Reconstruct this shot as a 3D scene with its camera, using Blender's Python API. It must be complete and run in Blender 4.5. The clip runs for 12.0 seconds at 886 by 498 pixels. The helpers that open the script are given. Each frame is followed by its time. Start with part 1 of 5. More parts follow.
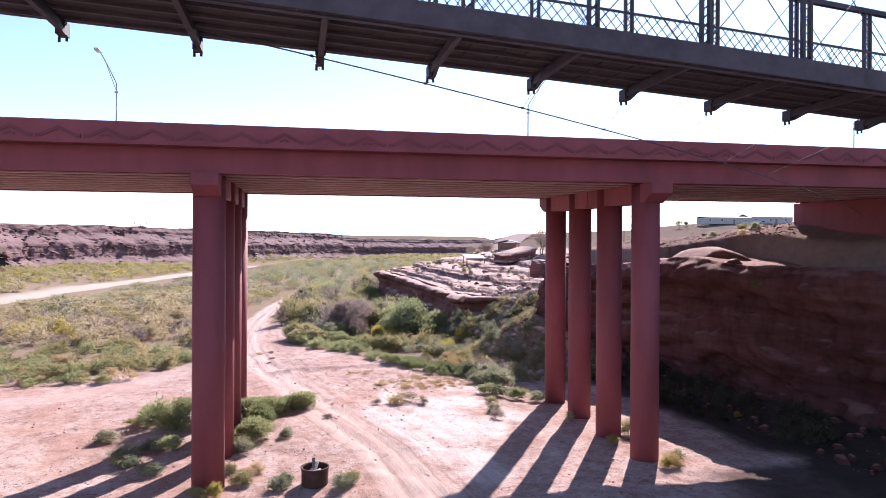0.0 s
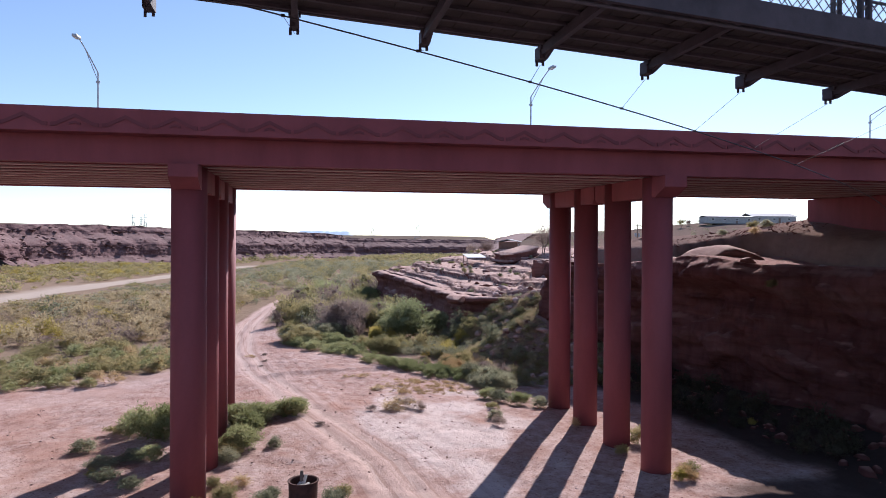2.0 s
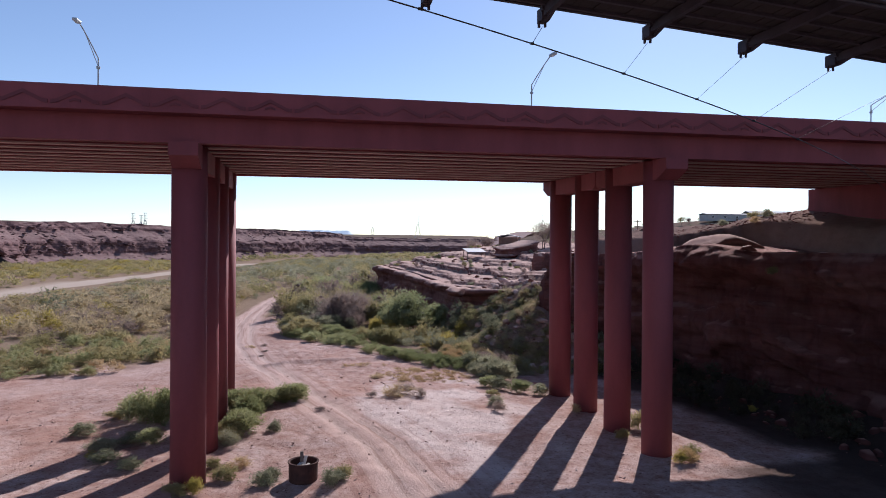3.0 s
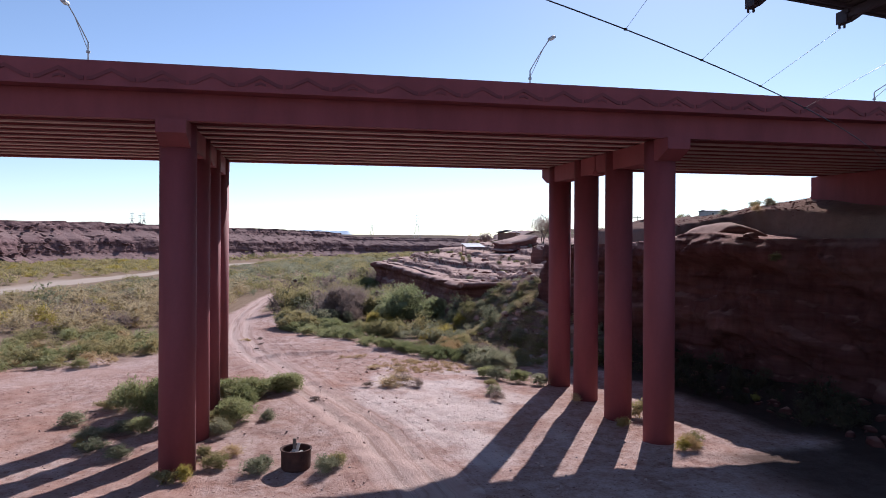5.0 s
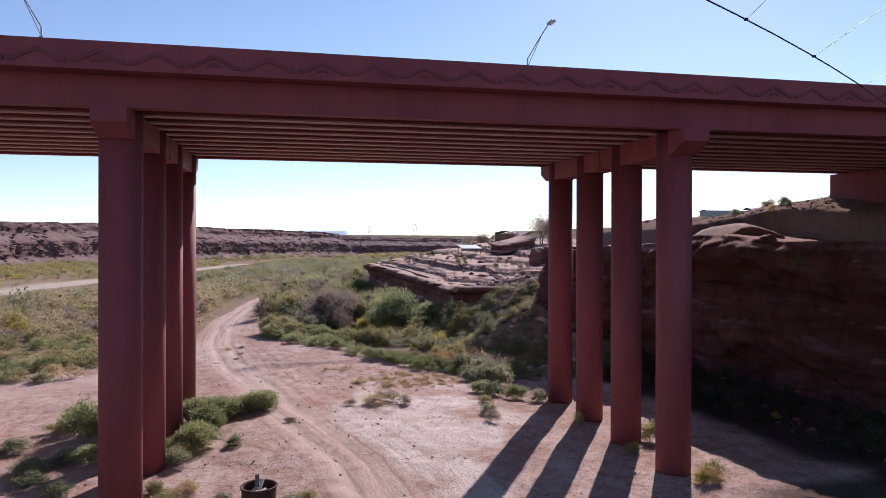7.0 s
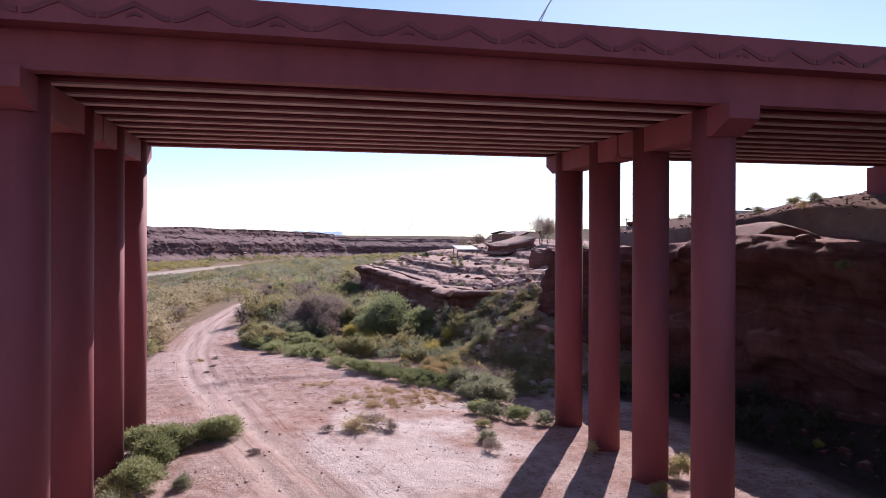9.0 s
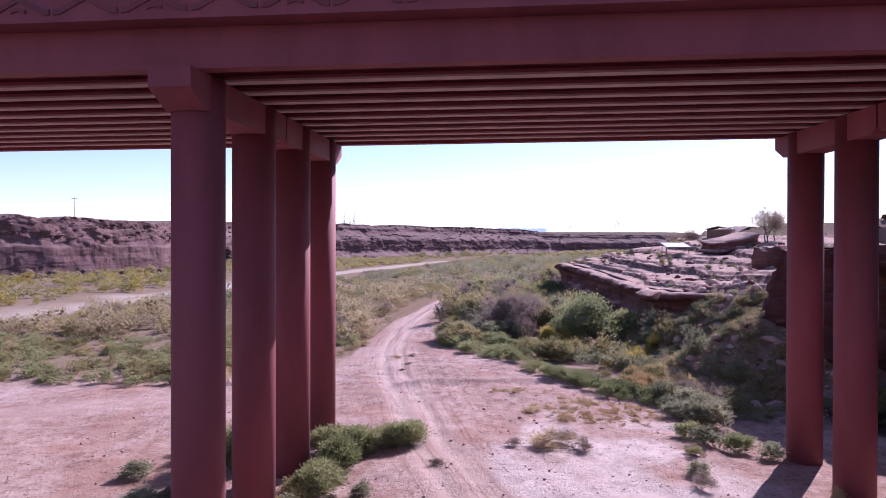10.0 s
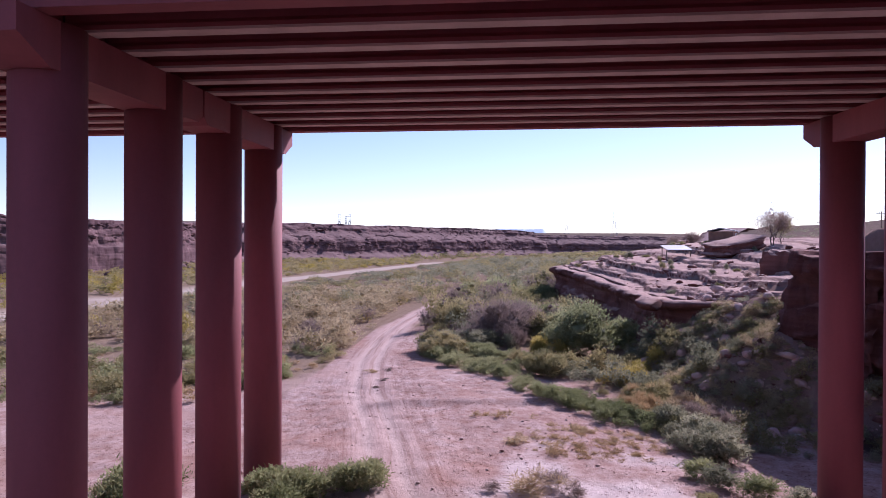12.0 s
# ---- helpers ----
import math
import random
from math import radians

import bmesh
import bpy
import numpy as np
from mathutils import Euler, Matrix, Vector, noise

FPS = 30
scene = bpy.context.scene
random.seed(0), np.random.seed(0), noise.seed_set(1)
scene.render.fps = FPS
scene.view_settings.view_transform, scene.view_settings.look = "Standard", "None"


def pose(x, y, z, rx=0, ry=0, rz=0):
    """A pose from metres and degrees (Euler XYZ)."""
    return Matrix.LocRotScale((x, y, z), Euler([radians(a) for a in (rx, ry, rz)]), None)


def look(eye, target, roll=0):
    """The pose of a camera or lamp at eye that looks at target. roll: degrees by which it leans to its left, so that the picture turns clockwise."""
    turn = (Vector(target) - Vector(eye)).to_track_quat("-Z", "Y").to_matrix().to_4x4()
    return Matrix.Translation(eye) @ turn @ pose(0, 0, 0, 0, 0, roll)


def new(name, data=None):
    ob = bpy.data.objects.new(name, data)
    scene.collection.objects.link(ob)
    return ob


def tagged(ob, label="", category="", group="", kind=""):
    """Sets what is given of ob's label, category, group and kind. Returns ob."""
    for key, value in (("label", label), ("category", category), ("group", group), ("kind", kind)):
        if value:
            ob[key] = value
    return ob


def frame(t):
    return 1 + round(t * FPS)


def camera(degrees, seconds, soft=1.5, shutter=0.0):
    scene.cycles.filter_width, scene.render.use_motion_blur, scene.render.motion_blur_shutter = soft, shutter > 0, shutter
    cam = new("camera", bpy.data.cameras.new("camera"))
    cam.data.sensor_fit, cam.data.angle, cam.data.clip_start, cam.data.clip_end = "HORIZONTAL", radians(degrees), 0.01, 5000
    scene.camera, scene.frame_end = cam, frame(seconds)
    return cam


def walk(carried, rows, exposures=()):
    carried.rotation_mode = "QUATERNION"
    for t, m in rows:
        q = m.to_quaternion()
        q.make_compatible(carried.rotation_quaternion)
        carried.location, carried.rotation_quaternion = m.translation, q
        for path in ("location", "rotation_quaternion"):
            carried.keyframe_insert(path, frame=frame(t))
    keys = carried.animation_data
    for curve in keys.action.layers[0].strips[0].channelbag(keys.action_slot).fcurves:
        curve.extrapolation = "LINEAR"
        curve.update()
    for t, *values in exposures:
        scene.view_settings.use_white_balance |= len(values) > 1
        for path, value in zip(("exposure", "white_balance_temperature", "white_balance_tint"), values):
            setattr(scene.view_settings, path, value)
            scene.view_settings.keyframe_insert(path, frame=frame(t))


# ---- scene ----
U = 1.22  # metres to one unit of the plan
cam = camera(67.15, 12.0, soft=0.9)
# seconds, x, y, z, yaw, pitch, roll
PATH = [
    (0.0, 0.00, 0.00, 10.35, -11.97, -0.04, 0.32),
    (0.5, 0.19, 0.73, 10.44, -11.93, -0.06, 0.31),
    (1.0, 0.38, 1.43, 10.52, -11.92, -0.06, 0.29),
    (1.5, 0.50, 1.87, 10.54, -11.92, -0.05, 0.29),
    (2.0, 0.55, 2.09, 10.24, -11.94, -0.05, 0.32),
    (2.5, 0.55, 2.14, 9.91, -11.97, -0.09, 0.37),
    (3.0, 0.53, 2.14, 9.43, -11.95, -0.09, 0.41),
    (5.0, 0.83, 2.85, 8.64, -12.00, -0.09, 0.27),
    (5.5, 1.08, 3.50, 8.71, -11.97, -0.10, 0.25),
    (6.0, 1.37, 4.30, 8.79, -12.03, -0.11, 0.21),
    (6.5, 1.70, 5.29, 8.84, -12.14, -0.09, 0.18),
    (7.0, 2.07, 6.30, 8.88, -12.14, -0.08, 0.15),
    (8.8, 3.14, 10.62, 8.90, -12.55, -0.04, 0.20),
    (9.0, 3.33, 11.14, 8.93, -12.48, -0.03, 0.15),
    (9.1, 3.43, 11.36, 8.94, -12.37, -0.02, 0.10),
    (9.2, 3.53, 11.59, 8.95, -8.72, -0.12, 0.10),
    (9.3, 3.64, 11.85, 8.96, -3.52, -0.26, 0.05),
    (9.4, 3.74, 12.10, 8.98, 0.53, -0.27, 0.03),
    (9.5, 3.83, 12.36, 9.00, 3.28, -0.31, 0.03),
    (9.7, 4.01, 12.94, 9.02, 4.97, -0.32, 0.05),
    (10.0, 4.24, 13.86, 9.05, 4.93, -0.36, 0.12),
    (10.5, 4.56, 15.40, 9.11, 4.86, -0.35, 0.14),
    (11.0, 4.77, 16.86, 9.16, 4.78, -0.33, 0.16),
    (11.5, 4.94, 18.14, 9.22, 4.68, -0.30, 0.25),
    (12.0, 5.01, 18.82, 9.23, 4.69, -0.30, 0.27),
]
walk(cam, [(t, pose(U * x, U * y, U * z, 90 + pitch, -roll, yaw)) for t, x, y, z, yaw, pitch, roll in PATH],
     [(0.0, 1.33, 6150, 20), (0.5, 1.0, 6100, 19), (1.0, 0.76, 6100, 18), (1.5, 0.64, 6050, 18), (2.5, 0.5, 6050, 18), (3.0, 0.26, 6050, 18), (5.0, 0.37, 6050, 18), (5.5, 0.42, 6050, 18),
      (6.0, 0.36, 6100, 18), (6.5, 0.36, 6150, 18), (7.2, 0.4, 6200, 18), (8.8, 0.6, 6150, 23), (9.3, 0.66, 6150, 24), (9.5, 1.0, 5750, 40), (9.8, 0.8, 5750, 38),
      (10.5, 0.5, 5750, 37), (12.0, 0.43, 5750, 37)])

# ---- daylight ----
SUN_EL, SUN_AZ = 34.2, 32.3  # degrees up, degrees from +y towards +x
world = bpy.data.worlds.new("sky")
scene.world = world
world.use_nodes = True
wn = world.node_tree.nodes
sky = wn.new("ShaderNodeTexSky")
sky.sky_type, sky.sun_disc = "NISHITA", False
sky.sun_elevation, sky.sun_rotation = radians(SUN_EL), radians(SUN_AZ)
sky.altitude, sky.air_density, sky.dust_density, sky.ozone_density = 1300, 1.0, 0.32, 1.2
wn["Background"].inputs["Strength"].default_value = 0.108
world.node_tree.links.new(sky.outputs[0], wn["Background"].inputs["Color"])
sun = new("sun", bpy.data.lights.new("sun", "SUN"))
sun.data.energy, sun.data.angle, sun.data.color = 5.0, radians(0.53), (1.0, 0.95, 0.88)
to_sun = Vector((math.sin(radians(SUN_AZ)) * math.cos(radians(SUN_EL)), math.cos(radians(SUN_AZ)) * math.cos(radians(SUN_EL)), math.sin(radians(SUN_EL))))
sun.matrix_world = look(to_sun * 200, (0, 0, 0))


# ---- materials ----
def nodes_of(name):
    mat = bpy.data.materials.new(name)
    mat.use_nodes = True
    t = mat.node_tree
    return mat, t.nodes, t.links, t.nodes["Principled BSDF"]


def ramp(n, stops):
    r = n.new("ShaderNodeValToRGB")
    while len(r.color_ramp.elements) < len(stops):
        r.color_ramp.elements.new(0.5)
    for e, (p, c) in zip(r.color_ramp.elements, stops):
        e.position, e.color = p, (*c, 1)
    return r


def noise_tex(n, l, vec, scale, detail=6, rough=0.6, stretch=None):
    if stretch:
        m = n.new("ShaderNodeMapping")
        m.inputs["Scale"].default_value = stretch
        l.new(vec, m.inputs["Vector"])
        vec = m.outputs[0]
    t = n.new("ShaderNodeTexNoise")
    t.inputs["Scale"].default_value, t.inputs["Detail"].default_value, t.inputs["Roughness"].default_value = scale, detail, rough
    l.new(vec, t.inputs["Vector"])
    return t


def mix(n, l, fac, a, b, mode="MIX"):
    m = n.new("ShaderNodeMix")
    m.data_type, m.blend_type = "RGBA", mode
    for sock, v in ((m.inputs[0], fac), (m.inputs[6], a), (m.inputs[7], b)):
        if isinstance(v, (int, float)):
            sock.default_value = v
        elif isinstance(v, tuple):
            sock.default_value = (*v, 1)
        else:
            l.new(v, sock)
    return m.outputs[2]


def bump(n, l, p, height, strength, dist):
    b = n.new("ShaderNodeBump")
    b.inputs["Strength"].default_value, b.inputs["Distance"].default_value = strength, dist
    l.new(height, b.inputs["Height"])
    l.new(b.outputs[0], p.inputs["Normal"])


def worn(name, dark, light, scale=1.2, rough=0.8, metal=0.0, streak=False, bumpy=0.3):
    """A painted, stained or bare surface with stains at two scales."""
    mat, n, l, p = nodes_of(name)
    pos = n.new("ShaderNodeNewGeometry").outputs["Position"]
    a = noise_tex(n, l, pos, scale, 5, 0.6, (1, 1, 0.25) if streak else None)
    b = noise_tex(n, l, pos, scale * 14, 4, 0.7)
    r = ramp(n, [(0.3, dark), (0.7, light)])
    l.new(a.outputs[0], r.inputs[0])
    c = mix(n, l, 0.35, r.outputs[0], ramp_of(n, l, b.outputs[0], dark, light), "OVERLAY")
    l.new(c, p.inputs["Base Color"])
    p.inputs["Roughness"].default_value, p.inputs["Metallic"].default_value = rough, metal
    bump(n, l, p, b.outputs[0], bumpy, 0.02)
    return mat


def ramp_of(n, l, fac, a, b):
    r = ramp(n, [(0.3, tuple(0.35 + 0.3 * v for v in a)), (0.75, tuple(0.45 + 0.25 * v for v in b))])
    l.new(fac, r.inputs[0])
    return r.outputs[0]


def rock_mat(name, low, mid, high, band=1.6, sunlit_dust=1.0):
    """Layered sandstone: beds by height, blotches, dark varnish streaks, cracks."""
    mat, n, l, p = nodes_of(name)
    pos = n.new("ShaderNodeNewGeometry").outputs["Position"]
    beds = noise_tex(n, l, pos, band, 6, 0.65, (0.06, 0.06, 1.0))
    r = ramp(n, [(0.36, low), (0.58, mid), (0.85, high)])
    l.new(beds.outputs[0], r.inputs[0])
    blotch = noise_tex(n, l, pos, 0.5, 9, 0.7)
    streak = noise_tex(n, l, pos, 0.9, 5, 0.6, (1, 1, 0.12))
    c = mix(n, l, 0.5, r.outputs[0], ramp_of(n, l, blotch.outputs[0], low, high), "OVERLAY")
    sr = ramp(n, [(0.36, (0.45, 0.4, 0.4)), (0.55, (1, 1, 1))])
    l.new(streak.outputs[0], sr.inputs[0])
    c = mix(n, l, 0.5, c, sr.outputs[0], "MULTIPLY")
    # level tops are bleached and dusty, and paler still to paint in sunlight
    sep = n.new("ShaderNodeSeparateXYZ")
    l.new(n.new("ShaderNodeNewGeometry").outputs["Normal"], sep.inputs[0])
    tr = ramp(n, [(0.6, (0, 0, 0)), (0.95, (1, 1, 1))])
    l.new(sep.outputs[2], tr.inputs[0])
    c = mix(n, l, tr.outputs[0], c, mix(n, l, blotch.outputs[0], tuple(0.85 * sunlit_dust * v for v in high), tuple(min(0.66, 1.55 * sunlit_dust * v) for v in high)))
    l.new(c, p.inputs["Base Color"])
    p.inputs["Roughness"].default_value = 0.95
    p.inputs["Specular IOR Level"].default_value = 0.08
    fine = noise_tex(n, l, pos, 2.6, 10, 0.78, (0.7, 0.7, 1.8))
    bump(n, l, p, fine.outputs[0], 1.0, 0.28)
    return mat


def leaf_mat(name, colours, thin=0.5):
    """Leaves: each its own tint, each bush its own too; light passes through them a little."""
    mat, n, l, p = nodes_of(name)
    geo = n.new("ShaderNodeNewGeometry")
    info = n.new("ShaderNodeObjectInfo")
    blot = noise_tex(n, l, geo.outputs["Position"], 0.11, 4, 0.6)
    patch = n.new("ShaderNodeMapRange")
    for k, v in ((1, 0.32), (2, 0.68), (3, 0.12), (4, 0.85)):
        patch.inputs[k].default_value = v
    l.new(blot.outputs[0], patch.inputs[0])
    add = n.new("ShaderNodeMath")
    add.operation = "MULTIPLY_ADD"
    l.new(geo.outputs["Random Per Island"], add.inputs[0])
    add.inputs[1].default_value = 0.35
    l.new(patch.outputs[0], add.inputs[2])
    add2 = n.new("ShaderNodeMath")
    add2.operation = "MULTIPLY_ADD"
    l.new(info.outputs["Random"], add2.inputs[0])
    add2.inputs[1].default_value = 0.4
    l.new(add.outputs[0], add2.inputs[2])
    k = len(colours)
    r = ramp(n, [(0.35 + 0.75 * i / max(1, k - 1), c) for i, c in enumerate(colours)])
    l.new(add2.outputs[0], r.inputs[0])
    l.new(r.outputs[0], p.inputs["Base Color"])
    p.inputs["Roughness"].default_value = 0.7
    p.inputs["Specular IOR Level"].default_value = 0.2
    tr = n.new("ShaderNodeBsdfTranslucent")
    l.new(r.outputs[0], tr.inputs["Color"])
    ms = n.new("ShaderNodeMixShader")
    ms.inputs[0].default_value = thin
    l.new(p.outputs[0], ms.inputs[1])
    l.new(tr.outputs[0], ms.inputs[2])
    l.new(ms.outputs[0], n["Material Output"].inputs["Surface"])
    return mat


RED = worn("red_stained_concrete", (0.195, 0.042, 0.049), (0.275, 0.066, 0.074), 0.5, 0.75, streak=True, bumpy=0.15)
GIRDER = worn("girder_concrete", (0.37, 0.25, 0.225), (0.5, 0.36, 0.325), 0.6, 0.8, bumpy=0.15)
MOTIF = worn("darker_red_concrete", (0.135, 0.029, 0.035), (0.195, 0.046, 0.052), 0.5, 0.75, bumpy=0.15)
STEEL = worn("old_painted_steel", (0.035, 0.03, 0.037), (0.075, 0.062, 0.076), 1.5, 0.7, 0.1)
TIMBER = worn("weathered_timber", (0.03, 0.024, 0.024), (0.06, 0.046, 0.042), 1.2, 0.9, bumpy=0.5)
CABLE = worn("steel_cable", (0.03, 0.03, 0.035), (0.07, 0.07, 0.075), 3, 0.5, 0.6)
GALV = worn("galvanised_steel", (0.3, 0.31, 0.33), (0.42, 0.43, 0.45), 3, 0.55, 0.6)
LENS = worn("lamp_glass", (0.5, 0.5, 0.48), (0.65, 0.65, 0.62), 3, 0.3)
RUST = worn("rusted_iron", (0.05, 0.022, 0.018), (0.12, 0.05, 0.035), 2.5, 0.9, 0.2, bumpy=0.6)
WOOD = worn("grey_wood", (0.16, 0.11, 0.09), (0.26, 0.19, 0.15), 2, 0.85)
BONE = worn("bleached_wood", (0.5, 0.45, 0.4), (0.65, 0.6, 0.55), 3, 0.8)
WHITE = worn("white_metal_roof", (0.66, 0.67, 0.69), (0.8, 0.8, 0.82), 1, 0.5, 0.2)
SIDING = worn("brown_siding", (0.16, 0.085, 0.06), (0.24, 0.13, 0.09), 1, 0.8)
PALE = worn("pale_siding", (0.3, 0.3, 0.3), (0.4, 0.4, 0.4), 1, 0.7)
ROOFING = worn("grey_roofing", (0.22, 0.22, 0.24), (0.3, 0.3, 0.32), 1, 0.8)
DARKGLASS = worn("dark_window_glass", (0.03, 0.035, 0.04), (0.05, 0.055, 0.06), 1, 0.15)
TIN = worn("dull_tin_roof", (0.3, 0.31, 0.33), (0.4, 0.41, 0.43), 1, 0.7)
CARPAINT = worn("blue_grey_car_paint", (0.16, 0.2, 0.27), (0.22, 0.26, 0.33), 1, 0.35)
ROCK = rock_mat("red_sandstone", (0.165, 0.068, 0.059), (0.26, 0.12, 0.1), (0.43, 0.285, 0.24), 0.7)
# browner sandstone, darkened further to paint in the near cliff's shade
ROCKDARK = rock_mat("shade_brown_sandstone", (0.125, 0.05, 0.046), (0.2, 0.088, 0.079), (0.28, 0.15, 0.127), 0.7)
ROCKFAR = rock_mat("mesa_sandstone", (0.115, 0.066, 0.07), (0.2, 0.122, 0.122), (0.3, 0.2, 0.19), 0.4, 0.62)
STONE = worn("loose_stone", (0.34, 0.22, 0.19), (0.55, 0.4, 0.355), 1.5, 0.95, bumpy=0.6)
# distance haze painted in: pale blue base colour plus a weak glow
HAZE = worn("haze_coloured_rock", (0.5, 0.56, 0.62), (0.55, 0.61, 0.67), 0.002, 1.0)
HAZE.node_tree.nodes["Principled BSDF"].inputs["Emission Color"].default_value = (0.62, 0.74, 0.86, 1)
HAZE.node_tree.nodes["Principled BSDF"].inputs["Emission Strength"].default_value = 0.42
SAGE = leaf_mat("sage_leaves", [(0.13, 0.137, 0.085), (0.235, 0.235, 0.15), (0.35, 0.335, 0.22)])
GREEN = leaf_mat("green_leaves", [(0.14, 0.163, 0.07), (0.245, 0.26, 0.118), (0.345, 0.345, 0.17)])
WILLOW = leaf_mat("willow_leaves", [(0.17, 0.187, 0.09), (0.27, 0.285, 0.14), (0.38, 0.385, 0.2)])
TAN = leaf_mat("tamarisk_twigs", [(0.26, 0.195, 0.115), (0.38, 0.295, 0.175), (0.48, 0.385, 0.235)])
OLIVE = leaf_mat("olive_leaves", [(0.155, 0.147, 0.065), (0.27, 0.243, 0.112), (0.4, 0.335, 0.165)])
YELLOW = leaf_mat("yellow_leaves", [(0.25, 0.21, 0.06), (0.38, 0.31, 0.08), (0.5, 0.4, 0.12)])
STRAW = leaf_mat("dry_straw", [(0.34, 0.22, 0.11), (0.47, 0.33, 0.17), (0.55, 0.42, 0.25)])
BARE = leaf_mat("bare_twigs", [(0.15, 0.107, 0.095), (0.23, 0.17, 0.15), (0.31, 0.235, 0.2)])
# scrub colours darkened to paint in the shade below the cliff
SHADESCRUB = leaf_mat("shade_painted_scrub", [(0.035, 0.035, 0.022), (0.06, 0.055, 0.035), (0.1, 0.085, 0.055)])
BARK = worn("bark", (0.07, 0.05, 0.04), (0.14, 0.1, 0.08), 4, 0.95, bumpy=0.8)


# ---- ground: one sheet from the river bed to the horizon ----
def smooth(a, b, v):
    s = np.clip((v - a) / (b - a), 0, 1)
    return s * s * (3 - 2 * s)


def hashed(i, j, seed):
    v = np.sin(i * 127.1 + j * 311.7 + seed * 74.7) * 43758.5453
    return v - np.floor(v)


def vnoise(x, y, seed=0):
    xi, yi = np.floor(x), np.floor(y)
    fx, fy = x - xi, y - yi
    fx, fy = fx * fx * (3 - 2 * fx), fy * fy * (3 - 2 * fy)
    a, b = hashed(xi, yi, seed), hashed(xi + 1, yi, seed)
    c, d = hashed(xi, yi + 1, seed), hashed(xi + 1, yi + 1, seed)
    return (a + (b - a) * fx) * (1 - fy) + (c + (d - c) * fx) * fy - 0.5


def fbm(x, y, seed=0, octaves=4):
    return sum(vnoise(x * 2 ** k, y * 2 ** k, seed + k) / 2 ** k for k in range(octaves))


# canyon rims: y, x of the rim, height of the rim, width of the rubble at its foot
RIGHT = np.array([(-300, 60, 9, 6), (-40, 40, 9.2, 6), (10, 34, 9.2, 6), (25, 32, 9.2, 5), (36, 31.0, 9.3, 4), (40.5, 29.8, 9.3, 3), (43, 29.5, 9.6, 3), (44.8, 29.4, 9.8, 3), (47, 29.4, 9.8, 3),
                  (50, 28.9, 9.5, 5), (53, 27.4, 9.2, 6), (56, 25.4, 9.0, 7), (58.5, 23.7, 8.9, 8), (60.5, 22.5, 8.9, 9), (61.5, 22.7, 8.8, 9.5), (63, 25.0, 7.6, 11), (65, 25.6, 6.2, 11.5), (67, 25, 5.5, 11), (69.5, 23.5, 5.2, 10), (72.5, 19.6, 5.0, 6), (80, 18.7, 4.7, 5),
                  (95, 18, 5.0, 5), (110, 15, 6.0, 5), (121, 14, 6.2, 5), (128, 22, 6.4, 6), (150, 34, 7, 8), (200, 56, 10, 10), (300, 92, 15, 14), (450, 150, 21, 18), (700, 250, 27, 25),
                  (1200, 460, 37, 40), (4200, 1500, 96, 60)])
LEFT = np.array([(-300, -230, 22, 25), (100, -172, 17.5, 22), (160, -150, 17.5, 20), (200, -130, 17, 18), (245, -122, 16.8, 18), (300, -140, 18, 20), (380, -150, 21.5, 20),
                 (450, -124, 23.5, 20), (560, -66, 24.5, 22), (711, 6, 26, 24), (762, 44, 25, 24), (785, 46, 24, 24), (835, 34, 23, 24), (950, 140, 23, 26), (1100, 300, 25, 28), (1250, 390, 28, 30), (1500, 560, 34, 30), (4200, 1400, 86, 50)])
ROAD = [(-2.5, 10.0), (1.5, 18.0), (5.6, 27.0), (4.4, 35.0), (0.9, 44.0), (-0.8, 51.5), (-3.2, 60.0), (-5.2, 71.0), (-5.9, 84.0), (-6.0, 96.0), (-4.6, 115.0), (-1.5, 140.0), (2.0, 165.0)]
SIDE_TRACK = [(-5.0, 72.0), (-8.0, 63.0), (-14.0, 54.0), (-26.0, 48.0), (-45.0, 45.0)]
RIVER = np.array([(-72, 20, 5.5), (-64, 60, 5.5), (-60, 100, 5.4), (-60, 130, 5.4), (-58, 165, 5.4), (-54, 210, 5.8), (-48, 245, 5.8), (-39, 320, 6), (-26, 420, 6), (0, 560, 8), (60, 800, 12)])


def near_line(x, y, pts):
    best = np.full(np.shape(x), 1e9)
    for (ax, ay), (bx, by) in zip(pts, pts[1:]):
        dx, dy = bx - ax, by - ay
        k = np.clip(((x - ax) * dx + (y - ay) * dy) / (dx * dx + dy * dy), 0, 1)
        best = np.minimum(best, np.hypot(x - ax - k * dx, y - ay - k * dy))
    return best


def along_line(x, y, pts):
    """Signed distance across a line, and the way along it."""
    best, side, way, run = np.full(np.shape(x), 1e9), np.zeros(np.shape(x)), np.zeros(np.shape(x)), 0.0
    for (ax, ay), (bx, by) in zip(pts, pts[1:]):
        dx, dy = bx - ax, by - ay
        ln = math.hypot(dx, dy)
        k = np.clip(((x - ax) * dx + (y - ay) * dy) / ln ** 2, 0, 1)
        d = np.hypot(x - ax - k * dx, y - ay - k * dy)
        closer = d < best
        best = np.where(closer, d, best)
        side = np.where(closer, np.sign((x - ax) * dy - (y - ay) * dx) * d, side)
        way = np.where(closer, run + k * ln, way)
        run += ln
    return side, way


def rim(table, y):
    return [np.interp(y, table[:, 0], table[:, k]) for k in (1, 2, 3)]


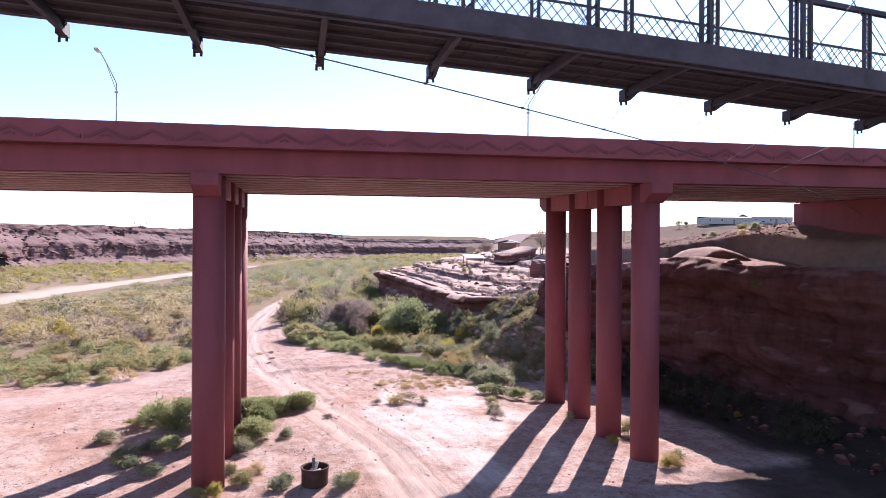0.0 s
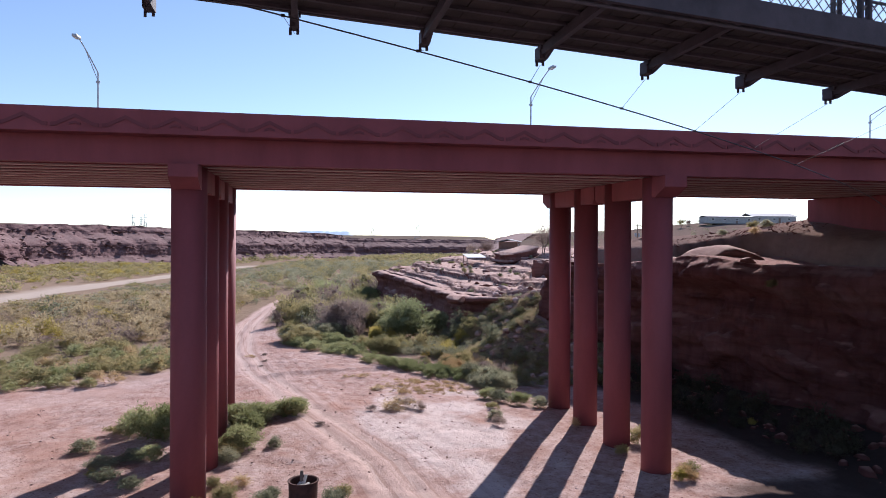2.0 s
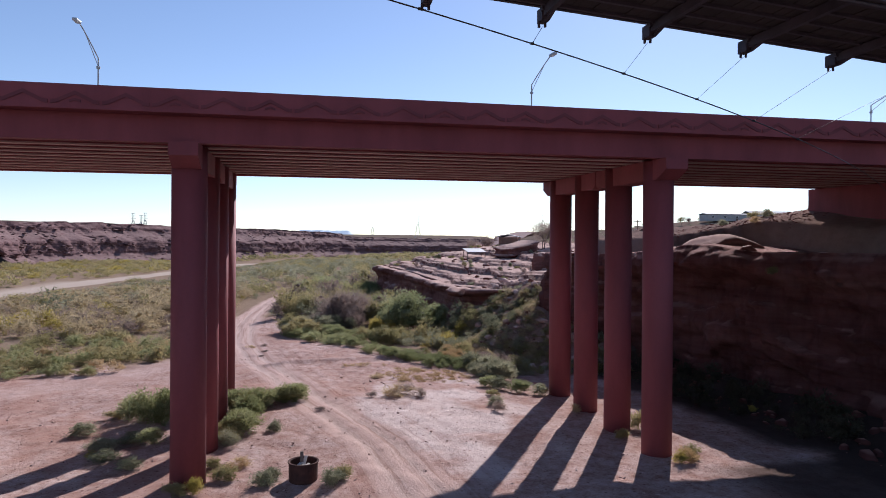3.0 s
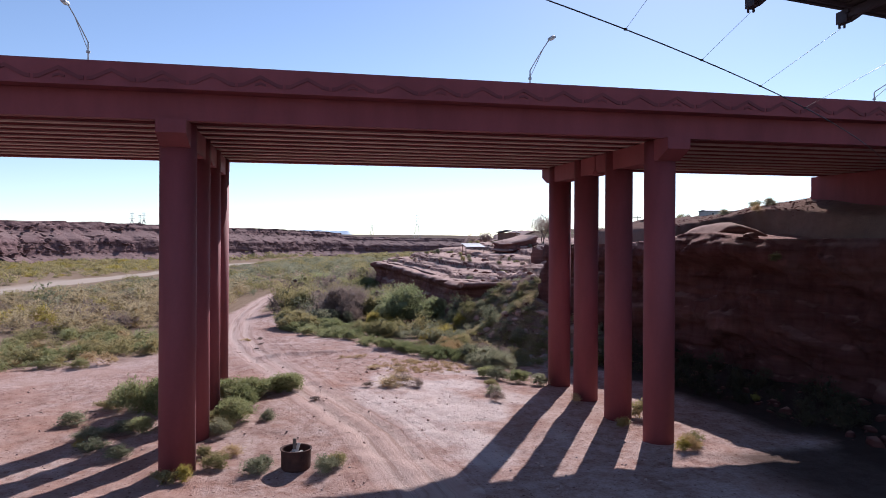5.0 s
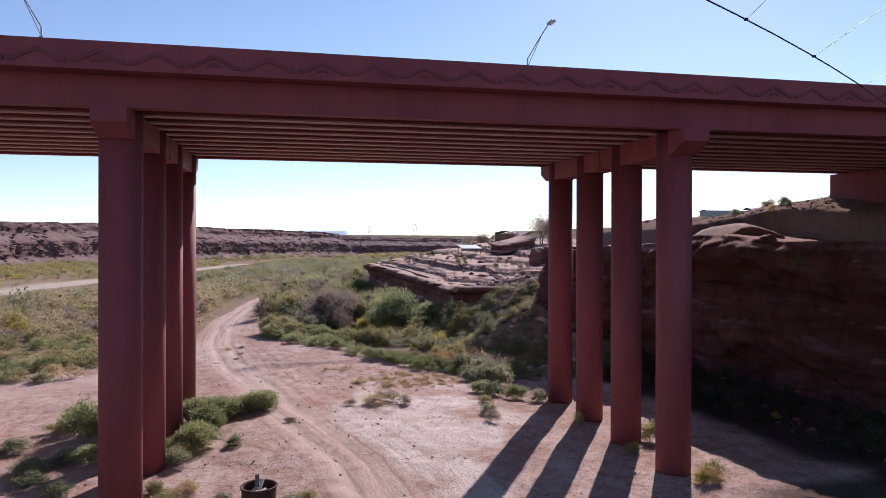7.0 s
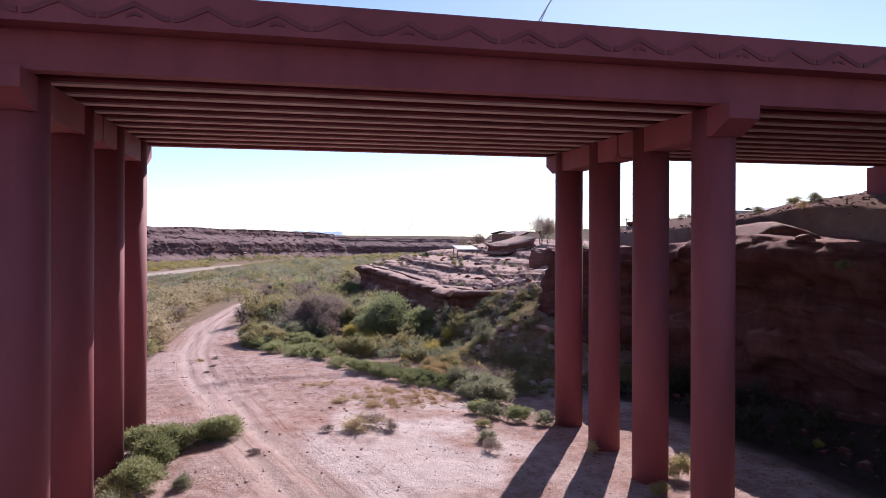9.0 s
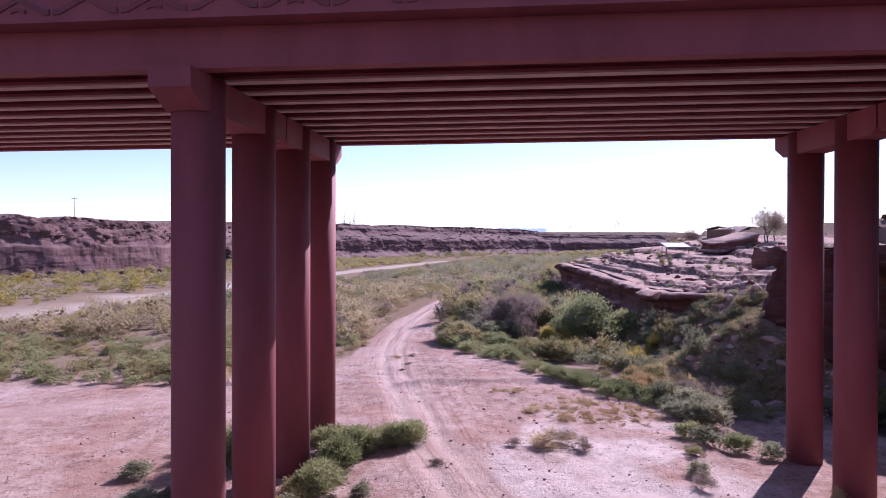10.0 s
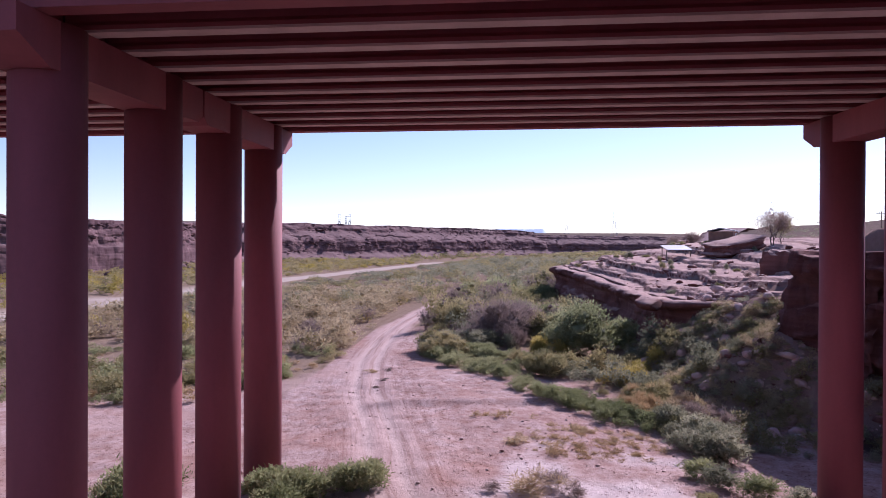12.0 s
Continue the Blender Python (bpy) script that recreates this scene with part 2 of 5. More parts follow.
def floor_z(x, y):
    z = -0.5 + 0.65 * smooth(31, 43, y) * np.exp(-((x - 2) / 12) ** 2) + 0.08 * smooth(8, 17, x) * smooth(60, 40, y)
    z = z + 0.25 * smooth(60, 90, y) + 0.22 * fbm(x / 9, y / 9, 3, 3)
    mid = np.interp(y, RIVER[:, 1], RIVER[:, 0])
    wide = np.interp(y, RIVER[:, 1], RIVER[:, 2])
    return z - 0.3 * smooth(1.6, 0.7, np.abs(x - mid) / wide)


# ledges of the rock bench: setback from its rim, rise, wander
LEDGES = [(1.8, 0.65, 1.2), (5.6, 0.85, 2.0), (10.5, 0.55, 2.2), (14.5, 0.75, 2.4), (20.5, 0.4, 2.6), (26.0, 0.3, 3.0)]


def ledges(s, y):
    """Long flat beds stepping up and back from the rim, broken into blocks along their edges."""
    z = 0.028 * np.clip(s, 0, 60) + 0.012 * np.clip(s - 40, 0, 400)
    for k, (back, rise, wander) in enumerate(LEDGES):
        w = 2.2 + 1.3 * hashed(k * 1.0, 2.0, 7)
        joint = np.floor(y / w + 0.35 * vnoise(s / 2.0, y * 0 + k, 31))
        d = back + wander * fbm(y / 11 + 5 * k, y * 0 + k, 71, 3) + 0.9 * (hashed(joint, joint * 0 + k, 73) - 0.5) + 0.35 * fbm(y / 0.9, s / 0.9, 75 + k, 2)
        half = 0.55 + 0.2 * hashed(joint, joint * 0 + k, 79)
        z = z + rise * (half * smooth(0.0, 0.22, s - d) + (1 - half) * smooth(0.0, 0.22, s - d - 0.35 - 0.9 * hashed(joint, joint * 0 + k, 83)))
    return z


def ground_z(x, y):
    x, y = np.asarray(x, float), np.asarray(y, float)
    f = floor_z(x, y)
    rx, rz, rw = rim(RIGHT, y)
    s = x - rx
    near = smooth(66, 61.5, y)
    bench = smooth(63, 67, y) * smooth(135, 122, y)
    up_near = 0.26 * np.clip(s, 0, 10) + 0.03 * np.clip(s - 10, 0, 60) + 0.01 * np.clip(s - 49, 0, 400)
    up_bench = ledges(s, y)
    up_far = 0.04 * np.clip(s, 0, 60) + 0.003 * np.clip(s - 60, 0, 3000)
    top = rz + near * up_near + bench * up_bench + (1 - near) * (1 - bench) * up_far + 0.3 * fbm(x / 6, y / 6, 9, 3)
    foot = f + (0.08 + 0.22 * smooth(50, 62, y) + 0.2 * np.exp(-((y - 62.0) / 6.0) ** 2) + 0.72 * np.exp(-((y - 68.8) / 4.0) ** 2)) * (rz - f) * smooth(-rw, 0.8, s)
    back = 3.0 + 1.2 * smooth(50, 44, y) - 2.5 * bench + 0.03 * np.clip(y - 120, 0, 2000)
    right = foot + (top - foot) * smooth(0, 1, (s - back) / (0.5 * back))
    lx, lz, lw = rim(LEFT, y)
    d = lx - x
    ltop = lz + 0.012 * np.clip(d, 0, 300) + 0.8 * fbm(x / 40, y / 40, 5, 3)
    back = 2 + 0.04 * np.clip(y, 0, 4000)
    left = f + (ltop - f) * smooth(0, 1, (d - back) / back)
    z = np.where(s > -rw, right, np.where(d > -lw, left, f))
    # gravel bank in front of the abutment and the fill under the approach road
    z = z + near * 0.5 * np.exp(-((x - 36) / 4.5) ** 2 - ((y - 50) / 5) ** 2)
    inside = smooth(38.6, 40.5, x) * smooth(27, 31, y) * smooth(50, 46.5, y)
    z = z * (1 - inside) + inside * np.maximum(z, 12.9)
    z = z + 7.0 * np.exp(-((x - 152) / 46) ** 2 - ((y - 212) / 50) ** 2)
    z = z + 0.28 * np.exp(-(near_line(x, y, [(-1.5, 57.0), (4.0, 57.6), (9.0, 59.0)]) / 0.7) ** 2)
    r = near_line(x, y, ROAD)
    rut = np.exp(-((np.abs(r) - 0.62) / 0.24) ** 2)
    return z - np.where(y < 175, 0.07 * rut + 0.03 * smooth(1.6, 0.8, r), 0)


def graded(points):
    """Coordinates with the steps wanted between the given places."""
    out = []
    for (a, _), (b, step) in zip(points, points[1:]):
        out += list(np.linspace(a, b, max(2, int(abs(b - a) / step) + 1))[:-1])
    return np.array(out + [points[-1][0]])


def mesh_data(name, V, F, mats, smooth_faces=False):
    me = bpy.data.meshes.new(name)
    V = np.asarray(V, float) * U
    if isinstance(F, np.ndarray):
        k = F.shape[1]
        me.vertices.add(len(V))
        me.vertices.foreach_set("co", V.astype(np.float32).ravel())
        me.loops.add(F.size)
        me.loops.foreach_set("vertex_index", F.astype(np.int32).ravel())
        me.polygons.add(len(F))
        me.polygons.foreach_set("loop_start", np.arange(0, F.size, k, dtype=np.int32))
        me.update(calc_edges=True)
    else:
        me.from_pydata([tuple(v) for v in V], [], F)
    for m in mats if isinstance(mats, (list, tuple)) else [mats]:
        me.materials.append(m)
    if smooth_faces:
        me.polygons.foreach_set("use_smooth", [True] * len(me.polygons))
    return me


def thing(name, at, label, category, group="", kind=""):
    """An empty at the base of a thing, to carry its parts."""
    e = tagged(new(name), label, category, group, kind)
    e.location = Vector(at) * U
    e.empty_display_size = 0.2
    return e


def part(name, VF, mat, parent=None, label="", at=(0, 0, 0), smooth_faces=False):
    ob = new(name, mesh_data(name, VF[0], VF[1], mat, smooth_faces))
    ob.parent = parent
    ob.location = Vector(at) * U
    if label:
        ob["label"] = label
    return ob


def grid_faces(nu, nv):
    i = np.arange(nu - 1)[:, None] * nv + np.arange(nv - 1)[None]
    return np.stack([i, i + nv, i + nv + 1, i + 1], -1).reshape(-1, 4)


gx = graded([(-3400, 0), (-700, 300), (-200, 25), (-60, 5), (-26, 1.5), (-14, 0.5), (22, 0.24), (46, 0.6), (90, 2), (220, 8), (700, 40), (3400, 300)])
gy = graded([(-600, 0), (-60, 60), (10, 5), (22, 1.0), (72, 0.26), (128, 0.8), (260, 3), (720, 12), (1500, 60), (3900, 300)])
X, Y = np.meshgrid(gx, gy, indexing="ij")
Z = ground_z(X, Y)
fine = smooth(-30, -14, X) * smooth(60, 40, X) * smooth(10, 22, Y) * smooth(140, 90, Y)
Z = Z + fine * (0.09 * fbm(X / 0.8, Y / 0.8, 21, 3) + 0.08 * fbm(X / 2.5, Y / 2.5, 25, 2))
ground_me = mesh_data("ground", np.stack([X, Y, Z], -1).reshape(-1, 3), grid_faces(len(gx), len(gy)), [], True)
masks = {"road": np.maximum(smooth(2.0, 1.1, near_line(X, Y, ROAD) + 0.5 * fbm(X / 1.5, Y / 1.5, 31, 2)) * (Y < 170),
                            0.55 * smooth(2.6, 0.8, near_line(X, Y, SIDE_TRACK) + 0.8 * fbm(X / 1.7, Y / 1.7, 33, 2))),
         "rut": np.exp(-((near_line(X, Y, ROAD) - 0.62) / 0.26) ** 2) * (Y < 170),
         "sand": smooth(1.0, 0.75, np.abs(X - np.interp(Y, RIVER[:, 1], RIVER[:, 0])) / np.interp(Y, RIVER[:, 1], RIVER[:, 2]) + 0.25 * fbm(X / 12, Y / 12, 41, 3)) * smooth(430, 380, Y),
         "scrub": smooth(-2, 5, Y - np.where(X < -8, 58, np.where(X < 1, 90, 72 - 2.0 * np.clip(X - 6, 0, 9))) + 4 * fbm(X / 5, Y / 5, 43, 3)),
         "across": along_line(X, Y, ROAD)[0] * (Y < 170) + 99 * (Y >= 170), "along": along_line(X, Y, ROAD)[1],
         "salt": 0.62 * smooth(-0.1, 0.3, 0.75 * np.exp(-((X - 8) / 5.5) ** 2 - ((Y - 38) / 12.0) ** 2) - 0.4 + 0.75 * fbm(X / 2.2, Y / 2.2, 45, 4)),
         "rust": 0.8 * np.exp(-((X - 11.2) / 0.8) ** 2 - ((Y - 40.6) / 0.9) ** 2) + 0.6 * smooth(0.05, 0.35, fbm(X / 4, Y / 5, 47, 4) - 0.02 * np.clip(X, 0, 9)),
         "plain": smooth(110, 260, Y) * np.clip(smooth(-0.5, 0.2, (X - rim(RIGHT, Y)[0]) / 30) + smooth(-0.2, 0.2, (rim(LEFT, Y)[0] - X) / 30), 0, 1),
         # shade painted into the earth: under the cliff and in the bridge's shadow
         "painted_shade": smooth(-7.6, -5.6, X - rim(RIGHT, Y)[0] + 1.2 * fbm(X / 2.5, Y / 2.5, 49, 3)) * smooth(56, 52, Y) * smooth(6.0, 4.0, X - rim(RIGHT, Y)[0]) + 0.9 * smooth(17, 21, X) * smooth(30, 28.6, Y) * smooth(36, 30, X),
         "stone": smooth(-5.0, -1.5, X - rim(RIGHT, Y)[0]) * (Y > -50) + smooth(-0.9, -0.4, (rim(LEFT, Y)[0] - X) / rim(LEFT, Y)[2])}
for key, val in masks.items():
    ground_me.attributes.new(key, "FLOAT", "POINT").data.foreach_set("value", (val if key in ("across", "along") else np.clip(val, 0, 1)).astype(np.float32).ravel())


def ground_mat():
    mat, n, l, p = nodes_of("dry_river_earth")
    pos = n.new("ShaderNodeNewGeometry").outputs["Position"]

    def attr(key):
        a = n.new("ShaderNodeAttribute")
        a.attribute_name = key
        return a.outputs["Fac"]

    big = noise_tex(n, l, pos, 0.16, 6, 0.6)
    mid = noise_tex(n, l, pos, 1.1, 8, 0.7)
    small = noise_tex(n, l, pos, 7.0, 6, 0.7)
    earth = ramp(n, [(0.34, (0.38, 0.222, 0.178)), (0.5, (0.47, 0.3, 0.252)), (0.66, (0.58, 0.42, 0.375))])
    l.new(big.outputs[0], earth.inputs[0])
    crust = ramp(n, [(0.38, (0.33, 0.185, 0.155)), (0.58, (0.63, 0.475, 0.44))])
    l.new(mid.outputs[0], crust.inputs[0])
    c = mix(n, l, 0.45, earth.outputs[0], crust.outputs[0])
    clod = noise_tex(n, l, pos, 2.8, 5, 0.75)
    cr = ramp(n, [(0.36, (0.62, 0.53, 0.5)), (0.5, (1, 1, 1)), (0.66, (1.12, 1.12, 1.12))])
    l.new(clod.outputs[0], cr.inputs[0])
    c = mix(n, l, 0.55, c, cr.outputs[0], "MULTIPLY")
    speck = ramp(n, [(0.4, (0.45, 0.37, 0.36)), (0.49, (1, 1, 1)), (0.58, (1, 1, 1)), (0.66, (1.3, 1.3, 1.3))])
    l.new(small.outputs[0], speck.inputs[0])
    c = mix(n, l, 0.28, c, speck.outputs[0], "MULTIPLY")
    c = mix(n, l, attr("salt"), c, mix(n, l, mid.outputs[0], (0.62, 0.47, 0.44), (0.92, 0.8, 0.77)))
    c = mix(n, l, attr("rust"), c, mix(n, l, mid.outputs[0], (0.3, 0.15, 0.115), (0.52, 0.31, 0.25)))
    # clods and pebbles
    pebbles = []
    for size, much in ((2.3, 0.2), (5.5, 0.24)):
        vo = n.new("ShaderNodeTexVoronoi")
        vo.inputs["Scale"].default_value = size
        l.new(pos, vo.inputs["Vector"])
        pr = ramp(n, [(much * 0.6, (1, 1, 1)), (much, (0, 0, 0))])
        l.new(vo.outputs["Distance"], pr.inputs[0])
        gate = ramp(n, [(0.45, (0, 0, 0)), (0.55, (1, 1, 1))])
        l.new(vo.outputs["Color"], gate.inputs[0])
        pm = mix(n, l, 1.0, pr.outputs[0], gate.outputs[0], "MULTIPLY")
        c = mix(n, l, pm, c, mix(n, l, 1.0, c, (0.5, 0.43, 0.42), "MULTIPLY"))
        pebbles.append(pm)
    c = mix(n, l, attr("scrub"), c, mix(n, l, mid.outputs[0], (0.2, 0.135, 0.095), (0.38, 0.27, 0.2)))
    c = mix(n, l, attr("stone"), c, mix(n, l, mid.outputs[0], (0.2, 0.12, 0.098), (0.4, 0.27, 0.225)))
    # near-black brown deepens the shaded ground
    c = mix(n, l, attr("painted_shade"), c, mix(n, l, mid.outputs[0], (0.05, 0.034, 0.03), (0.11, 0.075, 0.062)))
    c = mix(n, l, attr("plain"), c, mix(n, l, mid.outputs[0], (0.13, 0.1, 0.08), (0.24, 0.18, 0.15)))
    c = mix(n, l, attr("road"), c, mix(n, l, mid.outputs[0], (0.46, 0.305, 0.265), (0.6, 0.425, 0.375)))
    c = mix(n, l, attr("rut"), c, mix(n, l, small.outputs[0], (0.5, 0.35, 0.302), (0.63, 0.47, 0.42)))
    # wheel marks: streaks along the road, fading away from it
    comb = n.new("ShaderNodeCombineXYZ")
    l.new(attr("across"), comb.inputs[0])
    l.new(attr("along"), comb.inputs[1])
    marks = noise_tex(n, l, comb.outputs[0], 1.0, 5, 0.7, (2.2, 0.06, 1))
    far_off = n.new("ShaderNodeMath")
    far_off.operation = "ABSOLUTE"
    l.new(attr("across"), far_off.inputs[0])
    fade = n.new("ShaderNodeMapRange")
    for k, v in ((1, 1.0), (2, 6.0), (3, 0.65), (4, 0.0)):
        fade.inputs[k].default_value = v
    l.new(far_off.outputs[0], fade.inputs[0])
    mr = ramp(n, [(0.4, (0.7, 0.6, 0.575)), (0.48, (1, 1, 1)), (0.6, (1.1, 1.1, 1.1))])
    l.new(marks.outputs[0], mr.inputs[0])
    c = mix(n, l, fade.outputs[0], c, mix(n, l, 1.0, c, mr.outputs[0], "MULTIPLY"))
    c = mix(n, l, attr("sand"), c, mix(n, l, mid.outputs[0], (0.44, 0.34, 0.275), (0.55, 0.44, 0.37)))
    c = mix(n, l, 1.0, c, (0.87, 0.9, 0.9), "MULTIPLY")
    l.new(c, p.inputs["Base Color"])
    p.inputs["Roughness"].default_value = 0.95
    p.inputs["Specular IOR Level"].default_value = 0.0
    rough = n.new("ShaderNodeMath")
    rough.operation = "ADD"
    l.new(mid.outputs[0], rough.inputs[0])
    l.new(small.outputs[0], rough.inputs[1])
    ridged = n.new("ShaderNodeMath")
    ridged.operation = "MULTIPLY_ADD"
    l.new(marks.outputs[0], ridged.inputs[0])
    l.new(fade.outputs[0], ridged.inputs[1])
    l.new(rough.outputs[0], ridged.inputs[2])
    rough = ridged
    for pm in pebbles:
        lump = n.new("ShaderNodeMath")
        lump.operation = "MULTIPLY_ADD"
        l.new(pm, lump.inputs[0])
        lump.inputs[1].default_value = 0.35
        l.new(rough.outputs[0], lump.inputs[2])
        rough = lump
    bump(n, l, p, rough.outputs[0], 0.6, 0.15)
    return mat


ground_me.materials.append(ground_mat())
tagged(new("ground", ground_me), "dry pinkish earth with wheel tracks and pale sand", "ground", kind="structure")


# ---- rock walls ----
def cliff_sheet(pts, du, dv, lip, bed, block, amp, lean, seed, crumble=0.0, undercut=0.0, groove=0.8, massive=False, lumps=1.6, wob=1.3, hollow=0.0, jag=0.0, bulge=0.0, bands=False, coarse=1.0):
    """A wall of bedded, cracked rock along pts (x, y, foot, top), facing left of its course, with a lip running back over the top."""
    pts = np.array(pts, float)
    seg = np.hypot(np.diff(pts[:, 0]), np.diff(pts[:, 1]))
    along = np.concatenate([[0], np.cumsum(seg)])
    u = np.arange(0, along[-1], du)
    x, y, z0, z1 = [np.interp(u, along, pts[:, k]) for k in range(4)]
    k = max(3, int(1.5 / du))
    ker = np.ones(2 * k + 1) / (2 * k + 1)
    x, y = [np.convolve(np.pad(a, k, "edge"), ker, "valid") for a in (x, y)]
    tx, ty = np.gradient(x), np.gradient(y)
    ln = np.hypot(tx, ty) + 1e-9
    nx, ny = -ty / ln, tx / ln
    z1 = z1 + jag * (fbm(u / (block * 3), u * 0, seed + 9, 4) + 0.5 * (hashed(np.floor(u / block), u * 0, seed) - 0.5))
    nv = int(np.max(z1 - z0) / dv) + 1
    nl = max(3, int(lip / max(dv, du)))
    rows = []
    for j in range(nv + nl):
        if j < nv:
            f = j / (nv - 1)
            z = z0 + (z1 - z0) * f
            layer = np.floor((z + wob * bed * (vnoise(u / (block * 2.5), u * 0 + seed, 3) + 1.2 * vnoise(u / (block * 7), u * 0 + seed, 4))) / bed)
            w = block * (0.6 + 1.2 * hashed(layer, layer * 0 + 1, seed))
            cell = np.floor(u / w + hashed(layer, layer * 0 + 2, seed) * 7)
            out = amp * (0.9 * hashed(layer, layer * 0 + 5, seed) + 0.8 * (hashed(cell, layer, seed) - 0.3))
            crack = np.abs(u / w + hashed(layer, layer * 0 + 2, seed) * 7 - cell - 0.5) > 0.46
            out = out - 0.5 * amp * crack * hashed(cell, layer, seed + 2)
            out = out + amp * lumps * fbm(u / (block * 2.2), z / (bed * 4), seed, 4) + lean * (1 - f) * (z1 - z0)
            out = out + undercut * (smooth(0.8, 0.9, f) - 0.8 * smooth(0.45, 0.6, f) * smooth(0.9, 0.78, f)) - undercut * 0.7 * smooth(0.94, 1.0, f)
            out = out - groove * amp * smooth(0.06, 0.0, np.abs(vnoise(u / (block * 1.3) + 0.15 * vnoise(z * 0.6, u * 0, 5), u * 0 + 3, seed)))
            out = out - hollow * smooth(0.62, 0.3, f)
            if bulge:
                g = coarse
                zz = z + 0.9 * g * fbm(u / (7 * g), u * 0, seed + 21, 2)
                out = out + bulge * g * (1.5 * fbm(u / (6.5 * g), zz / (4.2 * g), seed + 22, 4) + 0.55 * np.abs(fbm(u / (3.1 * g), zz / (2.0 * g), seed + 23, 4)))
                for size, much in ((1.0, 0.75), (0.45, 0.4)):
                    shelf = np.floor(zz / (2.3 * g * size) + 0.8 * fbm(u / (8 * g), u * 0 + 2, seed + 24, 3))
                    chunk = np.floor(u / (g * size * (2.2 + 2.6 * hashed(shelf, shelf * 0, seed + 25))) + 3 * hashed(shelf, shelf * 0 + 1, seed + 26))
                    out = out + much * bulge * g * (hashed(shelf, chunk, seed + 27) - 0.5) + 0.6 * much * bulge * g * (hashed(shelf, shelf * 0 + 3, seed + 28) - 0.5)
            if bands:
                # rubble at the foot, an upright band, a broken slope, an upright rim
                way = 0.35 * smooth(0, 0.26, f) + 0.04 * smooth(0.26, 0.5, f) + 0.5 * smooth(0.5, 0.86, f) + 0.11 * smooth(0.86, 1, f)
                out = out + lean * (z1 - z0) * (f - way)
            if massive:
                low = smooth(0.56, 0.5, f)
                big = np.floor(u / (block * 1.9) + 0.4 * vnoise(u / 9, u * 0, 4))
                face = amp * (0.9 + 0.7 * hashed(big, big * 0 + np.floor(f * 2.2 + hashed(big, big * 0, seed + 7)), seed + 4)) + lean * 0.5 * (z1 - z0) + 0.5 * amp * fbm(u / 2.2, z / 4.5, seed + 6, 4)
                out = out * (1 - 0.65 * low) + 0.65 * face * low
            rows.append((x + nx * out, y + ny * out, z))
            top_out = out
        else:
            g = (j - nv + 1) / nl
            back = lip * g
            out = top_out * (1 - g) - back
            drop = amp * 0.35 * fbm(u / block, np.full_like(u, back / bed), seed + 8, 4) - 0.5 * g * g * (0.3 + crumble)
            rows.append((x + nx * out, y + ny * out, z1 + drop + 0.12 * amp * (hashed(np.floor(u / block), np.floor(back / block), seed) - 0.5)))
    V = np.stack([np.stack(r, -1) for r in rows], 1)
    return V.reshape(-1, 3), grid_faces(len(u), nv + nl)


def wall_pts(table, y0, y1, step, shift=0.0, sink=1.0, foot=None, raise_top=0.0):
    out = []
    for y in np.arange(y0, y1, step):
        rx, rz, _ = rim(table, y)
        x = rx + shift
        base = ground_z(x - 2.5, y) if foot is None else foot
        out.append((x, y, float(base) - sink, float(rz) + raise_top))
    return out


def rock(name, VF, label, mat=None):
    ob = part(name, VF, mat or ROCK)
    return tagged(ob, label, "rock face", kind="structure")


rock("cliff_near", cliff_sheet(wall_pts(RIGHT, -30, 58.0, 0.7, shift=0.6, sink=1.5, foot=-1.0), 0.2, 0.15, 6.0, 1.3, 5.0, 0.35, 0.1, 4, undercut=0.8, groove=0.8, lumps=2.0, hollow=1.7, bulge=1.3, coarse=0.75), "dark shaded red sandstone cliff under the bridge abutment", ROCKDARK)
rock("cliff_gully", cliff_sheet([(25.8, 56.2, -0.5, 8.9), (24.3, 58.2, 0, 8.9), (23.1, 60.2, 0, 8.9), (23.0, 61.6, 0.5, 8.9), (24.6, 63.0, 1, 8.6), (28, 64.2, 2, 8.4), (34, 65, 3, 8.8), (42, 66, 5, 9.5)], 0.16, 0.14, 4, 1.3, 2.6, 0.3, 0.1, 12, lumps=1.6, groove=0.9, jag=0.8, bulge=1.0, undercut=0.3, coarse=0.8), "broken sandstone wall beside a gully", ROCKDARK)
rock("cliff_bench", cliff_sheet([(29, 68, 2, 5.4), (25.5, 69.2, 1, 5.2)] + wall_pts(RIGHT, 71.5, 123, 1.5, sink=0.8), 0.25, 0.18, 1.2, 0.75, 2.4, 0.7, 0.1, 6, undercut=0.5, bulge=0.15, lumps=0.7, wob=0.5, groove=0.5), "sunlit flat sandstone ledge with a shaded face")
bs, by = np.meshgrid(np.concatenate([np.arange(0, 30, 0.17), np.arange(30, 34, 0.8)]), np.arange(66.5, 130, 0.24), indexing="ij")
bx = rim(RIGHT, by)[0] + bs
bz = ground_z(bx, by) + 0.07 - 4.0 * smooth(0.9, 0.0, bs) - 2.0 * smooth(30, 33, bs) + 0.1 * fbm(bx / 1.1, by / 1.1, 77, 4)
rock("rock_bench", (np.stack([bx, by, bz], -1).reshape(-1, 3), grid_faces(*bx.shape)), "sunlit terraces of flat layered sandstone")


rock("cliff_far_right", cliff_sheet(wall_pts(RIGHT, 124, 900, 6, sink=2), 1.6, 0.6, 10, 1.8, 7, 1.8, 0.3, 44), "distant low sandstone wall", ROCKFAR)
def left_rows(ya, yb):
    return [(lx, y, float(floor_z(lx, y)) - 1, lz) for y in np.arange(ya, yb, -5.0) for lx, lz, _ in [rim(LEFT, y)]]


